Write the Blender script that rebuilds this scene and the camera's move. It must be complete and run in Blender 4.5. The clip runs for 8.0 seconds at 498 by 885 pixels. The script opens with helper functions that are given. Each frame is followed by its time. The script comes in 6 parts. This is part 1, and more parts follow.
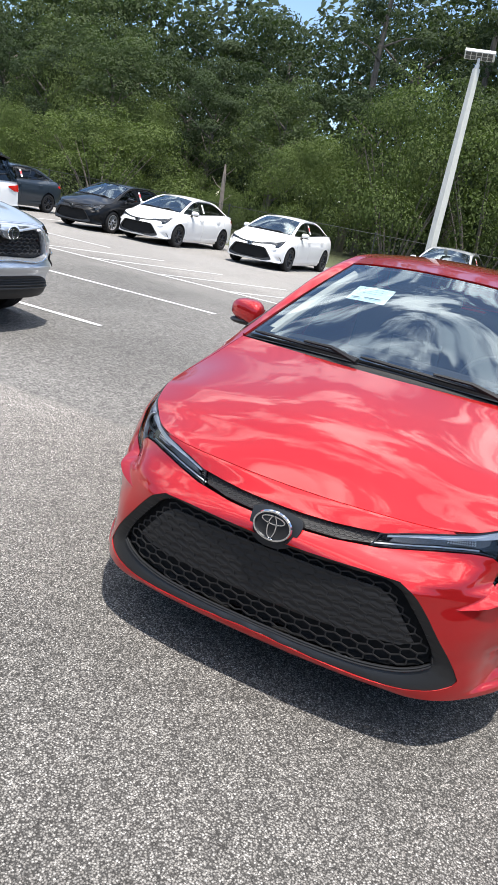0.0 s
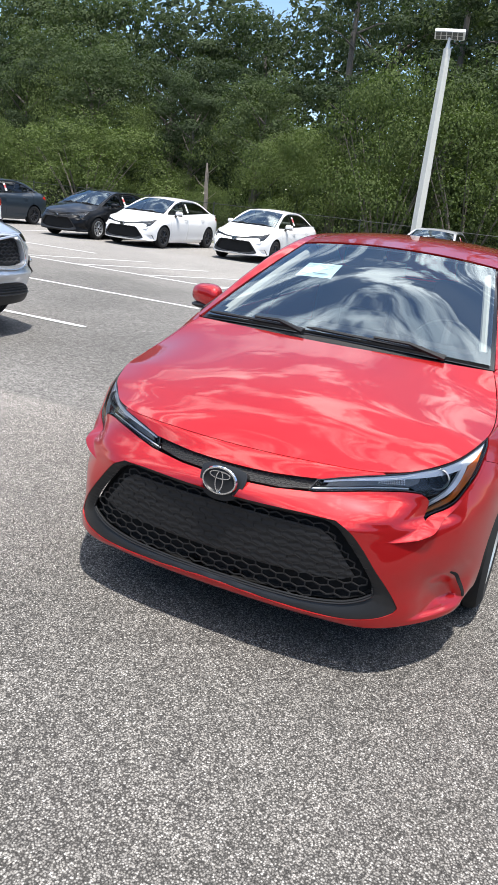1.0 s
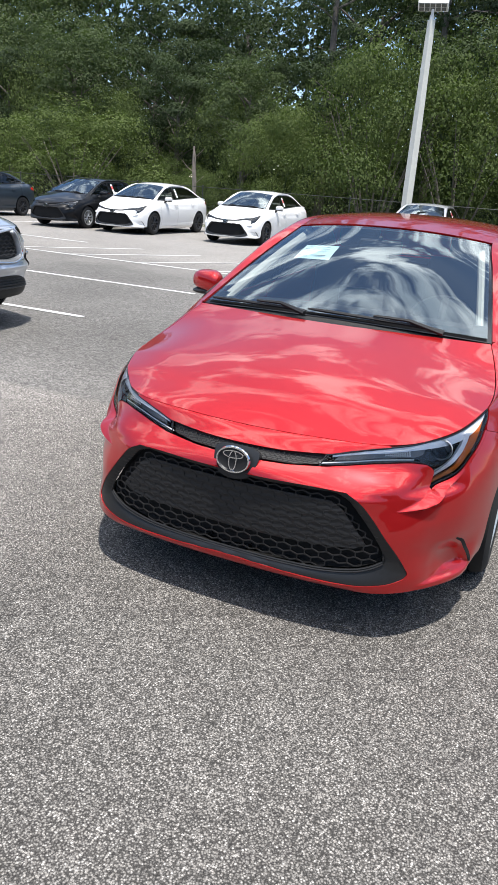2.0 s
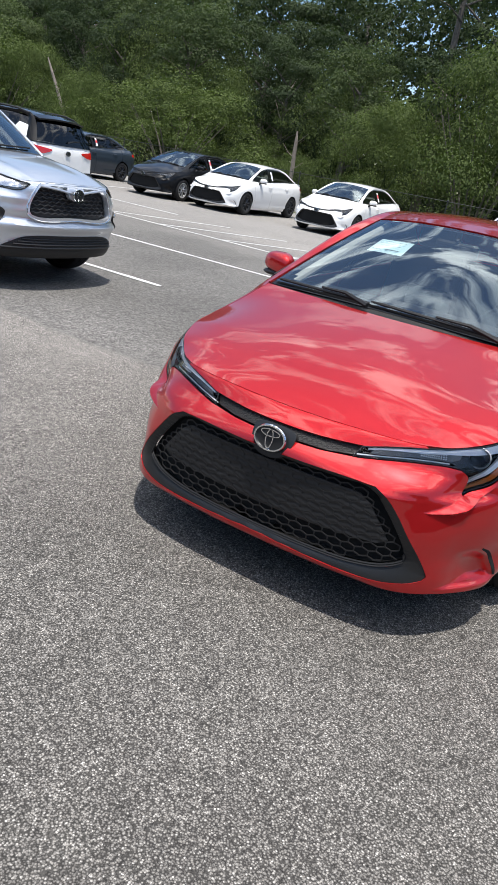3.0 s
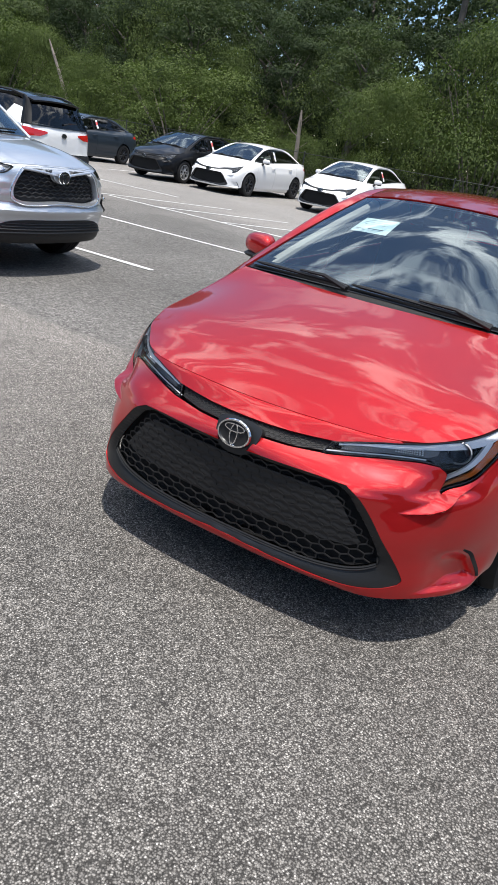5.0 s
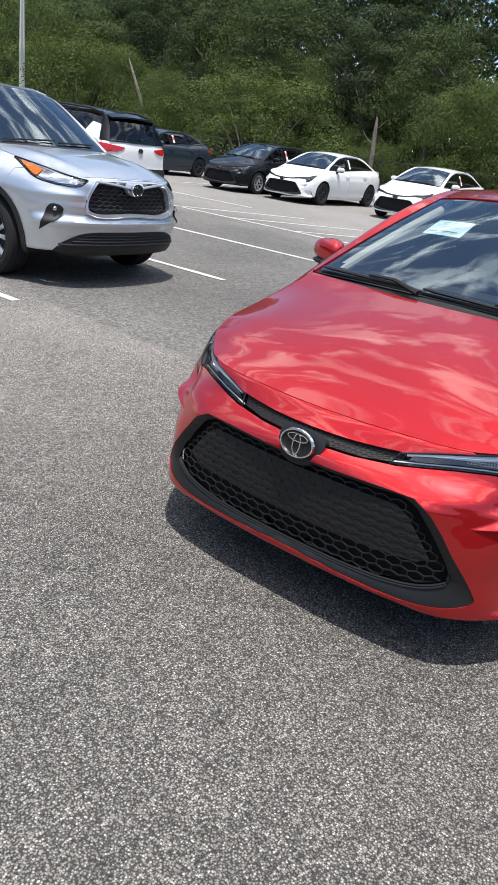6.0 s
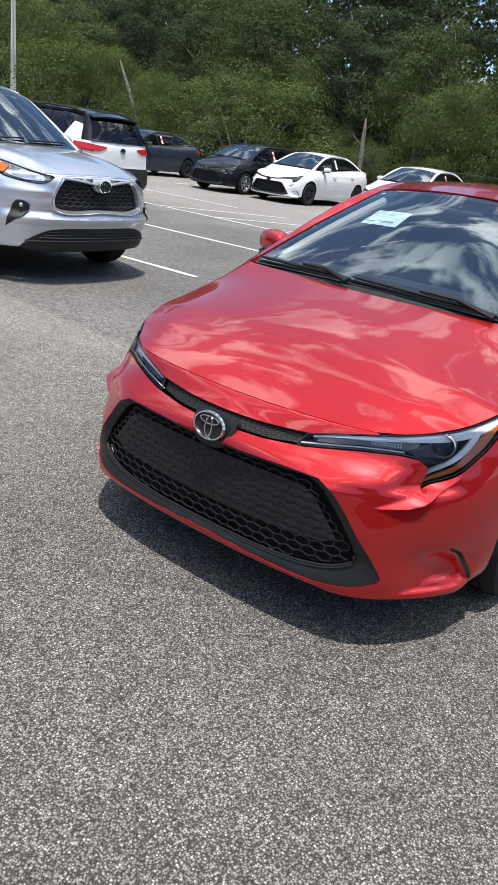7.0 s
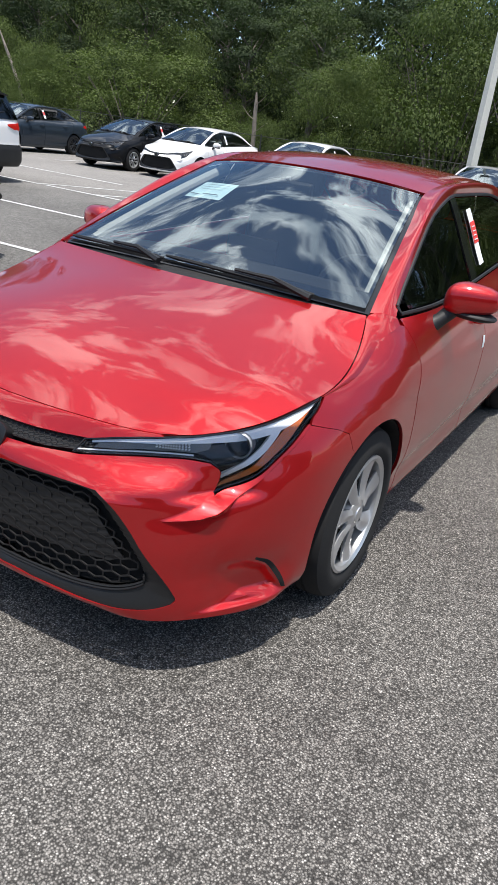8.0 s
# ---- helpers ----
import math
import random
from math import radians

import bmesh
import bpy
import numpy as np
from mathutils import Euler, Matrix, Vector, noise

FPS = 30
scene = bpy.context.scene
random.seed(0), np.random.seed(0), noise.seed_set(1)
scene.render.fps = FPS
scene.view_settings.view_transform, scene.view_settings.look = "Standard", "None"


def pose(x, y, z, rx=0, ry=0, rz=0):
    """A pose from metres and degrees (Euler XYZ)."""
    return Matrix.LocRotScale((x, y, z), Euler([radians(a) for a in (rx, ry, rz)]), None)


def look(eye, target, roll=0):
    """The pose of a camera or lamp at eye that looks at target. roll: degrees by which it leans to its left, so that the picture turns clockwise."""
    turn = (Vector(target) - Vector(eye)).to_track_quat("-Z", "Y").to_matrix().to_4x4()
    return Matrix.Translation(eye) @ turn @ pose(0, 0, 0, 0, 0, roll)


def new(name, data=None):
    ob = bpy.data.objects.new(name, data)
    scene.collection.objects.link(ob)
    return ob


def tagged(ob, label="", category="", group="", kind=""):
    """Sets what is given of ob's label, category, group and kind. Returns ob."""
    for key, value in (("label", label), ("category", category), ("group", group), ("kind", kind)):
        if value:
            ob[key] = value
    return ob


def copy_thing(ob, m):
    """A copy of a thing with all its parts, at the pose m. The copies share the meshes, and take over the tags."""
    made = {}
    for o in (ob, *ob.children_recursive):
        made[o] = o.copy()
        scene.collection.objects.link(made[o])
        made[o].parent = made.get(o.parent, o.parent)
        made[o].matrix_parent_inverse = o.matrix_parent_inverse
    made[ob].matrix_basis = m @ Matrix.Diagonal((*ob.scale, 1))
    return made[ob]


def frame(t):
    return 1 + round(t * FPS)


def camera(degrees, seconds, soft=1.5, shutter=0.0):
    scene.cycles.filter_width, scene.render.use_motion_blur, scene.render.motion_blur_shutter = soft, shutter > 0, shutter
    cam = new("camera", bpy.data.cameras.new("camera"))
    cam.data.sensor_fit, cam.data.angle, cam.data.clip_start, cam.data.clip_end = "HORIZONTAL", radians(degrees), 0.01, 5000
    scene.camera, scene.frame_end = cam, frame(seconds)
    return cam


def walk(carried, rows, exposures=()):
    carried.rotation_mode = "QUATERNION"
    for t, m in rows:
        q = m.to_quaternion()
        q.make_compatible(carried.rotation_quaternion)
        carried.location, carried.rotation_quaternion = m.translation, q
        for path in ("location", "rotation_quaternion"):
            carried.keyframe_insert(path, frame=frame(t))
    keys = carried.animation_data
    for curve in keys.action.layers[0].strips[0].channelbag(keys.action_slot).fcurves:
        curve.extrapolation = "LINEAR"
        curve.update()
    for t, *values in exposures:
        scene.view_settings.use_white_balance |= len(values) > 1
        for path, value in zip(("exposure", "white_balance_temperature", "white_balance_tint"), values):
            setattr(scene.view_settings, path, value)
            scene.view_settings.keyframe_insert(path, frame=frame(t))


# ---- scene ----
cam = camera(38.2, 8.0, 1.5)
PATH = [
    (0, (0.671, -1.868, 1.526), (-0.064, -0.113, 0.91), 11.0),
    (0.5, (0.833, -1.919, 1.514), (0.162, -0.14, 0.893), 10.2),
    (1, (0.97, -1.994, 1.509), (0.219, -0.249, 0.883), 6.6),
    (1.5, (0.977, -2.08, 1.538), (0.257, -0.317, 0.926), 5.2),
    (1.7, (0.964, -2.094, 1.528), (0.227, -0.36, 0.856), 3.7),
    (2.8, (1.041, -2.132, 1.525), (0.222, -0.439, 0.844), 10.2),
    (3, (1.069, -2.108, 1.516), (0.192, -0.461, 0.795), 10.8),
    (3.5, (1.149, -2.089, 1.505), (0.159, -0.502, 0.797), 7.6),
    (4, (1.199, -2.056, 1.497), (0.244, -0.453, 0.777), 5.1),
    (4.2, (1.188, -2.036, 1.493), (0.264, -0.421, 0.76), 7.2),
    (5.3, (1.092, -1.845, 1.522), (0.197, -0.233, 0.748), 10.4),
    (5.5, (1.085, -1.849, 1.514), (0.13, -0.256, 0.772), 9.9),
    (6, (1.107, -1.793, 1.495), (0.047, -0.283, 0.723), 7.9),
    (6.5, (1.217, -1.738, 1.501), (0.07, -0.279, 0.754), 8.5),
    (6.8, (1.31, -1.714, 1.492), (0.231, -0.204, 0.746), 10.1),
    (7, (1.358, -1.657, 1.48), (0.302, -0.141, 0.714), 7.8),
    (7.5, (1.421, -1.464, 1.477), (0.438, 0.089, 0.687), 9.9),
    (7.7, (1.45, -1.342, 1.488), (0.564, 0.244, 0.652), 11.6),
    (8, (1.521, -1.206, 1.484), (0.672, 0.425, 0.696), 7.8),
]
walk(cam, [(t, look(eye, target, roll)) for t, eye, target, roll in PATH], [(0.0, 1.04), (1.5, 1.0), (3.0, 0.66), (5.5, 0.61), (8.0, 0.63)])


# ==== world, sun ====
SUN_DIR = Vector((0.13, -0.17, 1.0)).normalized()
world = bpy.data.worlds.new("sky")
scene.world = world
world.use_nodes = True


def build_sky():
    nt = world.node_tree
    nt.nodes.clear()
    n = nt.nodes.new
    out, mix = n("ShaderNodeOutputWorld"), n("ShaderNodeMixShader")
    sky, bg1, bg2 = n("ShaderNodeTexSky"), n("ShaderNodeBackground"), n("ShaderNodeBackground")
    sky.sky_type, sky.sun_disc = "NISHITA", False
    sky.sun_elevation = math.asin(SUN_DIR.z)
    sky.sun_rotation = math.atan2(SUN_DIR.x, SUN_DIR.y)
    sky.air_density, sky.dust_density, sky.ozone_density = 1.0, 0.25, 3.0
    bg1.inputs[1].default_value = 0.112
    bg2.inputs[0].default_value = (1.0, 0.98, 0.96, 1)
    bg2.inputs[1].default_value = 2.2
    tc, sep, add = n("ShaderNodeTexCoord"), n("ShaderNodeSeparateXYZ"), n("ShaderNodeMath")
    add.operation, add.inputs[1].default_value = "ADD", 0.22
    dx, dy = n("ShaderNodeMath"), n("ShaderNodeMath")
    dx.operation = dy.operation = "DIVIDE"
    com = n("ShaderNodeCombineXYZ")
    big = n("ShaderNodeTexNoise")
    big.inputs["Scale"].default_value = 5.6
    big.inputs["Detail"].default_value = 7
    big.inputs["Roughness"].default_value = 0.62
    big.inputs["Distortion"].default_value = 0.3
    ramp = n("ShaderNodeValToRGB")
    ramp.color_ramp.elements[0].position, ramp.color_ramp.elements[1].position = 0.49, 0.565
    ramp.color_ramp.elements[0].color = (0.05, 0.05, 0.05, 1)
    l = nt.links.new
    l(tc.outputs["Generated"], sep.inputs[0])
    l(sep.outputs[2], add.inputs[0])
    l(sep.outputs[0], dx.inputs[0]), l(add.outputs[0], dx.inputs[1])
    l(sep.outputs[1], dy.inputs[0]), l(add.outputs[0], dy.inputs[1])
    wide = n("ShaderNodeMath")
    wide.operation, wide.inputs[1].default_value = "MULTIPLY", 1.35
    l(dy.outputs[0], wide.inputs[0])
    slim = n("ShaderNodeMath")
    slim.operation, slim.inputs[1].default_value = "MULTIPLY", 0.7
    l(dx.outputs[0], slim.inputs[0])
    l(slim.outputs[0], com.inputs[0]), l(wide.outputs[0], com.inputs[1])
    com.inputs[2].default_value = 5.9
    l(com.outputs[0], big.inputs["Vector"])
    l(big.outputs["Fac"], ramp.inputs[0])
    fine = n("ShaderNodeTexNoise")
    fine.inputs["Scale"].default_value, fine.inputs["Detail"].default_value = 6.0, 5
    shade = n("ShaderNodeValToRGB")
    shade.color_ramp.elements[0].position, shade.color_ramp.elements[1].position = 0.32, 0.62
    shade.color_ramp.elements[0].color, shade.color_ramp.elements[1].color = (0.34, 0.38, 0.44, 1), (1.0, 0.985, 0.965, 1)
    l(com.outputs[0], fine.inputs["Vector"]), l(fine.outputs["Fac"], shade.inputs[0]), l(shade.outputs[0], bg2.inputs[0])
    l(sky.outputs[0], bg1.inputs[0])
    rise, cover = n("ShaderNodeMapRange"), n("ShaderNodeMath")
    rise.inputs["From Min"].default_value, rise.inputs["From Max"].default_value = 0.46, 0.70
    cover.operation = "MULTIPLY"
    l(sep.outputs[2], rise.inputs["Value"]), l(ramp.outputs[0], cover.inputs[0]), l(rise.outputs[0], cover.inputs[1])
    l(cover.outputs[0], mix.inputs[0]), l(bg1.outputs[0], mix.inputs[1]), l(bg2.outputs[0], mix.inputs[2])
    l(mix.outputs[0], out.inputs[0])


build_sky()
sun = new("sun", bpy.data.lights.new("sun", "SUN"))
sun.data.energy, sun.data.angle, sun.data.color = 3.65, radians(1.6), (1.0, 0.955, 0.89)
sun.matrix_world = look(SUN_DIR * 60, (0, 0, 0))


# ==== materials ====
class Mat:
    """A small builder of node materials in metres of the thing's own space."""

    def __init__(self, name):
        self.m = bpy.data.materials.new(name)
        self.m.use_nodes = True
        self.nt = self.m.node_tree
        self.b = self.nt.nodes["Principled BSDF"]
        self.out = self.nt.nodes["Material Output"]
        self.tc = None

    def n(self, kind, **kw):
        node = self.nt.nodes.new("ShaderNode" + kind)
        for k, v in kw.items():
            node.inputs[k.replace("_", " ")].default_value = v
        return node

    def l(self, a, b):
        self.nt.links.new(a, b)

    def co(self):
        if not self.tc:
            self.tc = self.n("TexCoord")
        return self.tc.outputs["Object"]

    def noise(self, scale, detail=4, rough=0.5, vec=None):
        t = self.n("TexNoise", Scale=scale, Detail=detail, Roughness=rough)
        self.l(vec or self.co(), t.inputs["Vector"])
        return t.outputs["Fac"]

    def voronoi(self, scale, feature="F1", vec=None):
        t = self.n("TexVoronoi", Scale=scale)
        t.feature = feature
        self.l(vec or self.co(), t.inputs["Vector"])
        return t

    def ramp(self, fac, *stops):
        r = self.n("ValToRGB")
        el = r.color_ramp.elements
        while len(el) < len(stops):
            el.new(0.5)
        for e, (p, c) in zip(el, stops):
            e.position = p
            e.color = (*c, 1) if isinstance(c, tuple) else (c, c, c, 1)
        self.l(fac, r.inputs[0])
        return r.outputs[0]

    def mix(self, fac, a, b, mode="MIX"):
        x = self.n("Mix")
        x.data_type, x.blend_type = "RGBA", mode
        for sock, v in ((x.inputs[0], fac), (x.inputs[6], a), (x.inputs[7], b)):
            if isinstance(v, (int, float)):
                sock.default_value = v
            elif isinstance(v, tuple):
                sock.default_value = (*v, 1)
            else:
                self.l(v, sock)
        return x.outputs[2]

    def math(self, op, a, b=0.0):
        x = self.n("Math")
        x.operation = op
        for sock, v in ((x.inputs[0], a), (x.inputs[1], b)):
            if isinstance(v, (int, float)):
                sock.default_value = v
            else:
                self.l(v, sock)
        return x.outputs[0]

    def bump(self, height, strength=0.3, distance=0.002):
        bp = self.n("Bump", Strength=strength, Distance=distance)
        self.l(height, bp.inputs["Height"])
        self.l(bp.outputs[0], self.b.inputs["Normal"])
        return bp

    def set(self, **kw):
        for k, v in kw.items():
            sock = self.b.inputs[k.replace("_", " ")]
            if hasattr(v, "is_linked"):
                self.l(v, sock)
            elif isinstance(v, tuple) and len(v) == 3:
                sock.default_value = (*v, 1) if sock.type == "RGBA" else v
            else:
                sock.default_value = v
        return self


def plain(name, color, rough=0.5, metal=0.0, grain=0.0, scale=60, coat=0.0):
    """A surface of one paint with a little unevenness of tone and gloss."""
    k = Mat(name)
    f = k.noise(scale, 3)
    g = k.noise(scale * 0.07, 3)
    dark = tuple(c * (1 - grain) for c in color)
    k.set(Base_Color=k.mix(k.math("MULTIPLY", k.math("ADD", f, g), 0.5), dark, tuple(min(1, c * (1 + grain)) for c in color)))
    k.set(Roughness=k.math("ADD", k.math("MULTIPLY", f, 0.12), max(0.0, rough - 0.06)), Metallic=metal, Coat_Weight=coat, Coat_Roughness=0.03)
    return k.m


def car_paint(name, color, metal=0.35, rough=0.38, flake=0.12, dusty=0.03, ior=1.55):
    k = Mat(name)
    v = k.voronoi(2600)
    dust = k.noise(3.0, 6, 0.65)
    c = k.mix(k.math("MULTIPLY", v.outputs["Color"], flake), color, tuple(min(1, c * 1.6 + 0.02) for c in color))
    k.set(Base_Color=k.mix(k.math("MULTIPLY", dust, dusty), c, (0.30, 0.29, 0.28)), Metallic=metal,
          Roughness=rough, Specular_IOR_Level=0.15, Coat_Weight=1.0, Coat_IOR=ior)
    k.set(Coat_Roughness=k.math("ADD", k.math("MULTIPLY", dust, 0.03), 0.0))
    return k.m


def car_glass(name, tint, gloss=1.0, ior=1.9, blue=0.0):
    """Thin glass: clear tinted pane with a Fresnel sheen."""
    k = Mat(name)
    k.nt.nodes.remove(k.b)
    tr, gl, mx, fr = k.n("BsdfTransparent"), k.n("BsdfGlossy", Roughness=0.0), k.n("MixShader"), k.n("Fresnel", IOR=ior)
    tr.inputs[0].default_value = (*tint, 1)
    gl.inputs[0].default_value = (gloss * (1 - blue), gloss * (1 - 0.35 * blue), gloss, 1)
    k.l(fr.outputs[0], mx.inputs[0]), k.l(tr.outputs[0], mx.inputs[1]), k.l(gl.outputs[0], mx.inputs[2])
    k.l(mx.outputs[0], k.out.inputs[0])
    return k.m


def asphalt():
    k = Mat("asphalt")
    co = k.co()
    stones = k.voronoi(165)
    small = k.voronoi(400)
    clump = k.voronoi(42)
    tone = k.ramp(k.math("ADD", k.math("MULTIPLY", stones.outputs["Color"], 0.62), k.math("MULTIPLY", small.outputs["Color"], 0.38)),
                  (0.12, (0.070, 0.066, 0.062)), (0.45, (0.172, 0.161, 0.148)), (0.68, (0.26, 0.244, 0.224)), (0.86, (0.60, 0.57, 0.53)))
    gap = k.ramp(stones.outputs["Distance"], (0.33, 1.0), (0.62, 0.26))
    chip = k.mix(1.0, tone, gap, "MULTIPLY")
    blotch = k.ramp(k.noise(0.9, 6, 0.62), (0.3, 0.90), (0.7, 1.18))
    chip = k.mix(1.0, chip, blotch, "MULTIPLY")
    mottle = k.mix(1.0, k.ramp(clump.outputs["Color"], (0.1, 0.88), (0.9, 1.13)), k.ramp(k.noise(9.0, 5, 0.65), (0.3, 0.88), (0.7, 1.14)), "MULTIPLY")
    chip = k.mix(1.0, chip, mottle, "MULTIPLY")
    # paler towards -x and slightly towards +y, with an uneven edge
    sep0 = k.n("SeparateXYZ")
    k.l(co, sep0.inputs[0])
    paled = k.math("ADD", k.math("MULTIPLY", k.math("ADD", sep0.outputs[0], k.math("MULTIPLY", k.noise(0.8, 5, 0.6), 1.4)), -0.33), 0.02)
    paled = k.math("ADD", paled, k.math("MULTIPLY", sep0.outputs[1], 0.14))
    chip = k.mix(1.0, chip, k.ramp(paled, (0.0, 0.98), (1.0, 1.50)), "MULTIPLY")
    # finer, darker mat in the stalls and lighter worn lane farther off
    fine = k.voronoi(95)
    mat = k.ramp(fine.outputs["Color"], (0.2, (0.080, 0.077, 0.073)), (0.8, (0.198, 0.190, 0.179)))
    stain = k.mix(1.0, k.ramp(k.noise(0.35, 5, 0.6), (0.35, 0.75), (0.65, 1.1)), k.ramp(k.noise(14, 6, 0.7), (0.3, 0.78), (0.7, 1.22)), "MULTIPLY")
    mat = k.mix(1.0, k.mix(1.0, mat, stain, "MULTIPLY"), k.ramp(clump.outputs["Color"], (0.1, 0.78), (0.9, 1.25)), "MULTIPLY")
    lane = k.ramp(fine.outputs["Color"], (0.2, (0.17, 0.161, 0.150)), (0.8, (0.31, 0.294, 0.276)))
    lane = k.mix(1.0, lane, k.ramp(k.noise(0.22, 6, 0.65), (0.3, 0.78), (0.7, 1.1)), "MULTIPLY")
    sep = k.n("SeparateXYZ")
    k.l(co, sep.inputs[0])
    wob = k.math("MULTIPLY", k.math("SUBTRACT", k.noise(0.7, 8, 0.6), 0.5), 0.9)
    yy = k.math("ADD", sep.outputs[1], wob)
    seam = k.math("SUBTRACT", k.math("ADD", yy, k.math("MULTIPLY", sep.outputs[0], 0.09)), k.math("MULTIPLY", k.math("MAXIMUM", k.math("ADD", sep.outputs[0], 1.3), 0.0), 4.0))
    f1 = k.ramp(k.math("MULTIPLY", k.math("SUBTRACT", seam, 1.72), 9.0), (0.0, 0.0), (1.0, 1.0))
    f2 = k.ramp(k.math("MULTIPLY", k.math("SUBTRACT", k.math("ADD", yy, k.math("MULTIPLY", wob, 2.0)), 8.6), 0.35), (0.0, 0.0), (1.0, 1.0))
    col = k.mix(f1, chip, mat)
    col = k.mix(f2, col, lane)
    k.set(Base_Color=col, Roughness=0.93, Specular_IOR_Level=0.3)
    k.bump(k.math("SUBTRACT", 1.0, stones.outputs["Distance"]), 0.9, 0.004)
    return k.m


def leaf_mat(name, a, b):
    k = Mat(name)
    geo, ob = k.n("NewGeometry"), k.n("ObjectInfo")
    f = k.math("ADD", k.math("MULTIPLY", geo.outputs["Random Per Island"], 0.65), k.math("MULTIPLY", ob.outputs["Random"], 0.35))
    col = k.mix(f, a, b)
    k.set(Base_Color=col, Roughness=0.7, Specular_IOR_Level=0.08)
    tl, mx = k.n("BsdfTranslucent"), k.n("MixShader")
    mx.inputs[0].default_value = 0.27
    k.l(k.mix(1.0, col, (1.0, 1.25, 0.45), "MULTIPLY"), tl.inputs[0])
    k.l(k.b.outputs[0], mx.inputs[1]), k.l(tl.outputs[0], mx.inputs[2]), k.l(mx.outputs[0], k.out.inputs[0])
    return k.m


def bark_mat(name, a, b):
    k = Mat(name)
    f = k.noise(9, 6, 0.7)
    k.set(Base_Color=k.mix(f, a, b), Roughness=0.9)
    k.bump(f, 0.8, 0.03)
    return k.m


def soil_mat():
    k = Mat("soil_and_grass")
    f, g = k.noise(1.3, 8, 0.65), k.noise(25, 5, 0.6)
    c = k.mix(f, (0.05, 0.075, 0.022), (0.13, 0.125, 0.06))
    k.set(Base_Color=k.mix(k.math("MULTIPLY", g, 0.5), c, (0.03, 0.035, 0.015)), Roughness=0.95)
    k.bump(g, 0.8, 0.05)
    return k.m


def line_paint():
    k = Mat("line_paint")
    w = k.noise(40, 6, 0.7)
    big = k.noise(1.6, 4, 0.6)
    f = k.ramp(k.math("ADD", k.math("MULTIPLY", w, 0.6), k.math("MULTIPLY", big, 0.5)), (0.40, 0.0), (0.54, 1.0))
    k.set(Base_Color=k.mix(f, (0.22, 0.215, 0.21), (0.56, 0.555, 0.545)), Roughness=0.8)
    k.bump(w, 0.4, 0.002)
    return k.m


ASPHALT, SOIL, LINE = asphalt(), soil_mat(), line_paint()
RED = car_paint("red_paint", (0.50, 0.013, 0.015), 0.75, 0.35, 0.12, 0.005, 1.52)
WHITE = car_paint("white_paint", (0.80, 0.80, 0.79), 0.0, 0.4, 0.02, 0.02)
BLACK_PAINT = car_paint("black_paint", (0.002, 0.0024, 0.0035), 0.1, 0.4, 0.1, 0.002, 1.22)
GREY_PAINT = car_paint("grey_paint", (0.028, 0.040, 0.056), 0.3, 0.4, 0.1, 0.004, 1.36)
SILVER = car_paint("silver_paint", (0.60, 0.635, 0.685), 0.75, 0.34)
SILVER_GREY = car_paint("pale_silver_paint", (0.55, 0.56, 0.57), 0.6, 0.4)
GLASS = car_glass("windscreen_glass", (0.74, 0.82, 0.81), 1.0, 2.45, 0.2)
DARK_GLASS = car_glass("tinted_glass", (0.16, 0.18, 0.17), 1.0, 1.55)
SIDE_GLASS = car_glass("side_glass", (0.50, 0.58, 0.54), 1.0, 1.5)
LENS = car_glass("lamp_lens", (0.98, 0.98, 0.98), 0.65, 1.42)
PLASTIC = plain("black_plastic", (0.009, 0.009, 0.0097), 0.55, grain=0.25, scale=400)
GLOSS_BLACK = plain("gloss_black", (0.008, 0.008, 0.009), 0.12, grain=0.2)
SATIN = plain("grey_black_plastic", (0.011, 0.0115, 0.0125), 0.42, grain=0.2, scale=500)
RUBBER = plain("rubber", (0.009, 0.009, 0.0095), 0.85, grain=0.3, scale=120)
CHROME = plain("chrome", (0.78, 0.79, 0.80), 0.08, 1.0, 0.03)
WHEEL_SILVER = plain("wheel_silver", (0.56, 0.565, 0.57), 0.3, 0.7, 0.03, scale=5, coat=0.3)
WHEEL_DARK = plain("wheel_dark", (0.045, 0.046, 0.05), 0.3, 0.5, 0.1)
REFLECTOR = plain("lamp_reflector", (0.70, 0.71, 0.73), 0.14, 1.0, 0.06)
LAMP_GREY = plain("smoked_reflector", (0.40, 0.405, 0.42), 0.3, 0.4, 0.1)
LIGHT_GUIDE = plain("light_guide", (0.86, 0.88, 0.92), 0.2, 0.1, 0.04)
SEAT = plain("seat_cloth", (0.035, 0.036, 0.038), 0.8, grain=0.2, scale=250)
SMOKE = plain("smoked_plastic", (0.15, 0.147, 0.143), 0.25, 0.3, 0.15)
AMBER = plain("amber_lens", (0.62, 0.14, 0.016), 0.22, 0.0, 0.15, coat=0.8)
TAIL_RED = plain("red_lens", (0.50, 0.012, 0.010), 0.1, 0.0, 0.15, coat=0.8)
CELL = plain("lamp_cell", (0.085, 0.088, 0.085), 0.4, grain=0.1)
TRIM_GREY = plain("interior_grey", (0.42, 0.425, 0.415), 0.7, grain=0.12, scale=300)
CABIN = plain("cabin_black", (0.011, 0.0113, 0.0122), 0.65, grain=0.2, scale=250)
PAPER = plain("paper_white", (0.76, 0.77, 0.78), 0.6, grain=0.03)
PAPER_BLUE = plain("paper_pale_blue", (0.46, 0.58, 0.62), 0.6, grain=0.05)
INK = plain("ink", (0.05, 0.07, 0.09), 0.6)
STICKER_RED = plain("sticker_red", (0.72, 0.045, 0.035), 0.5, grain=0.05)
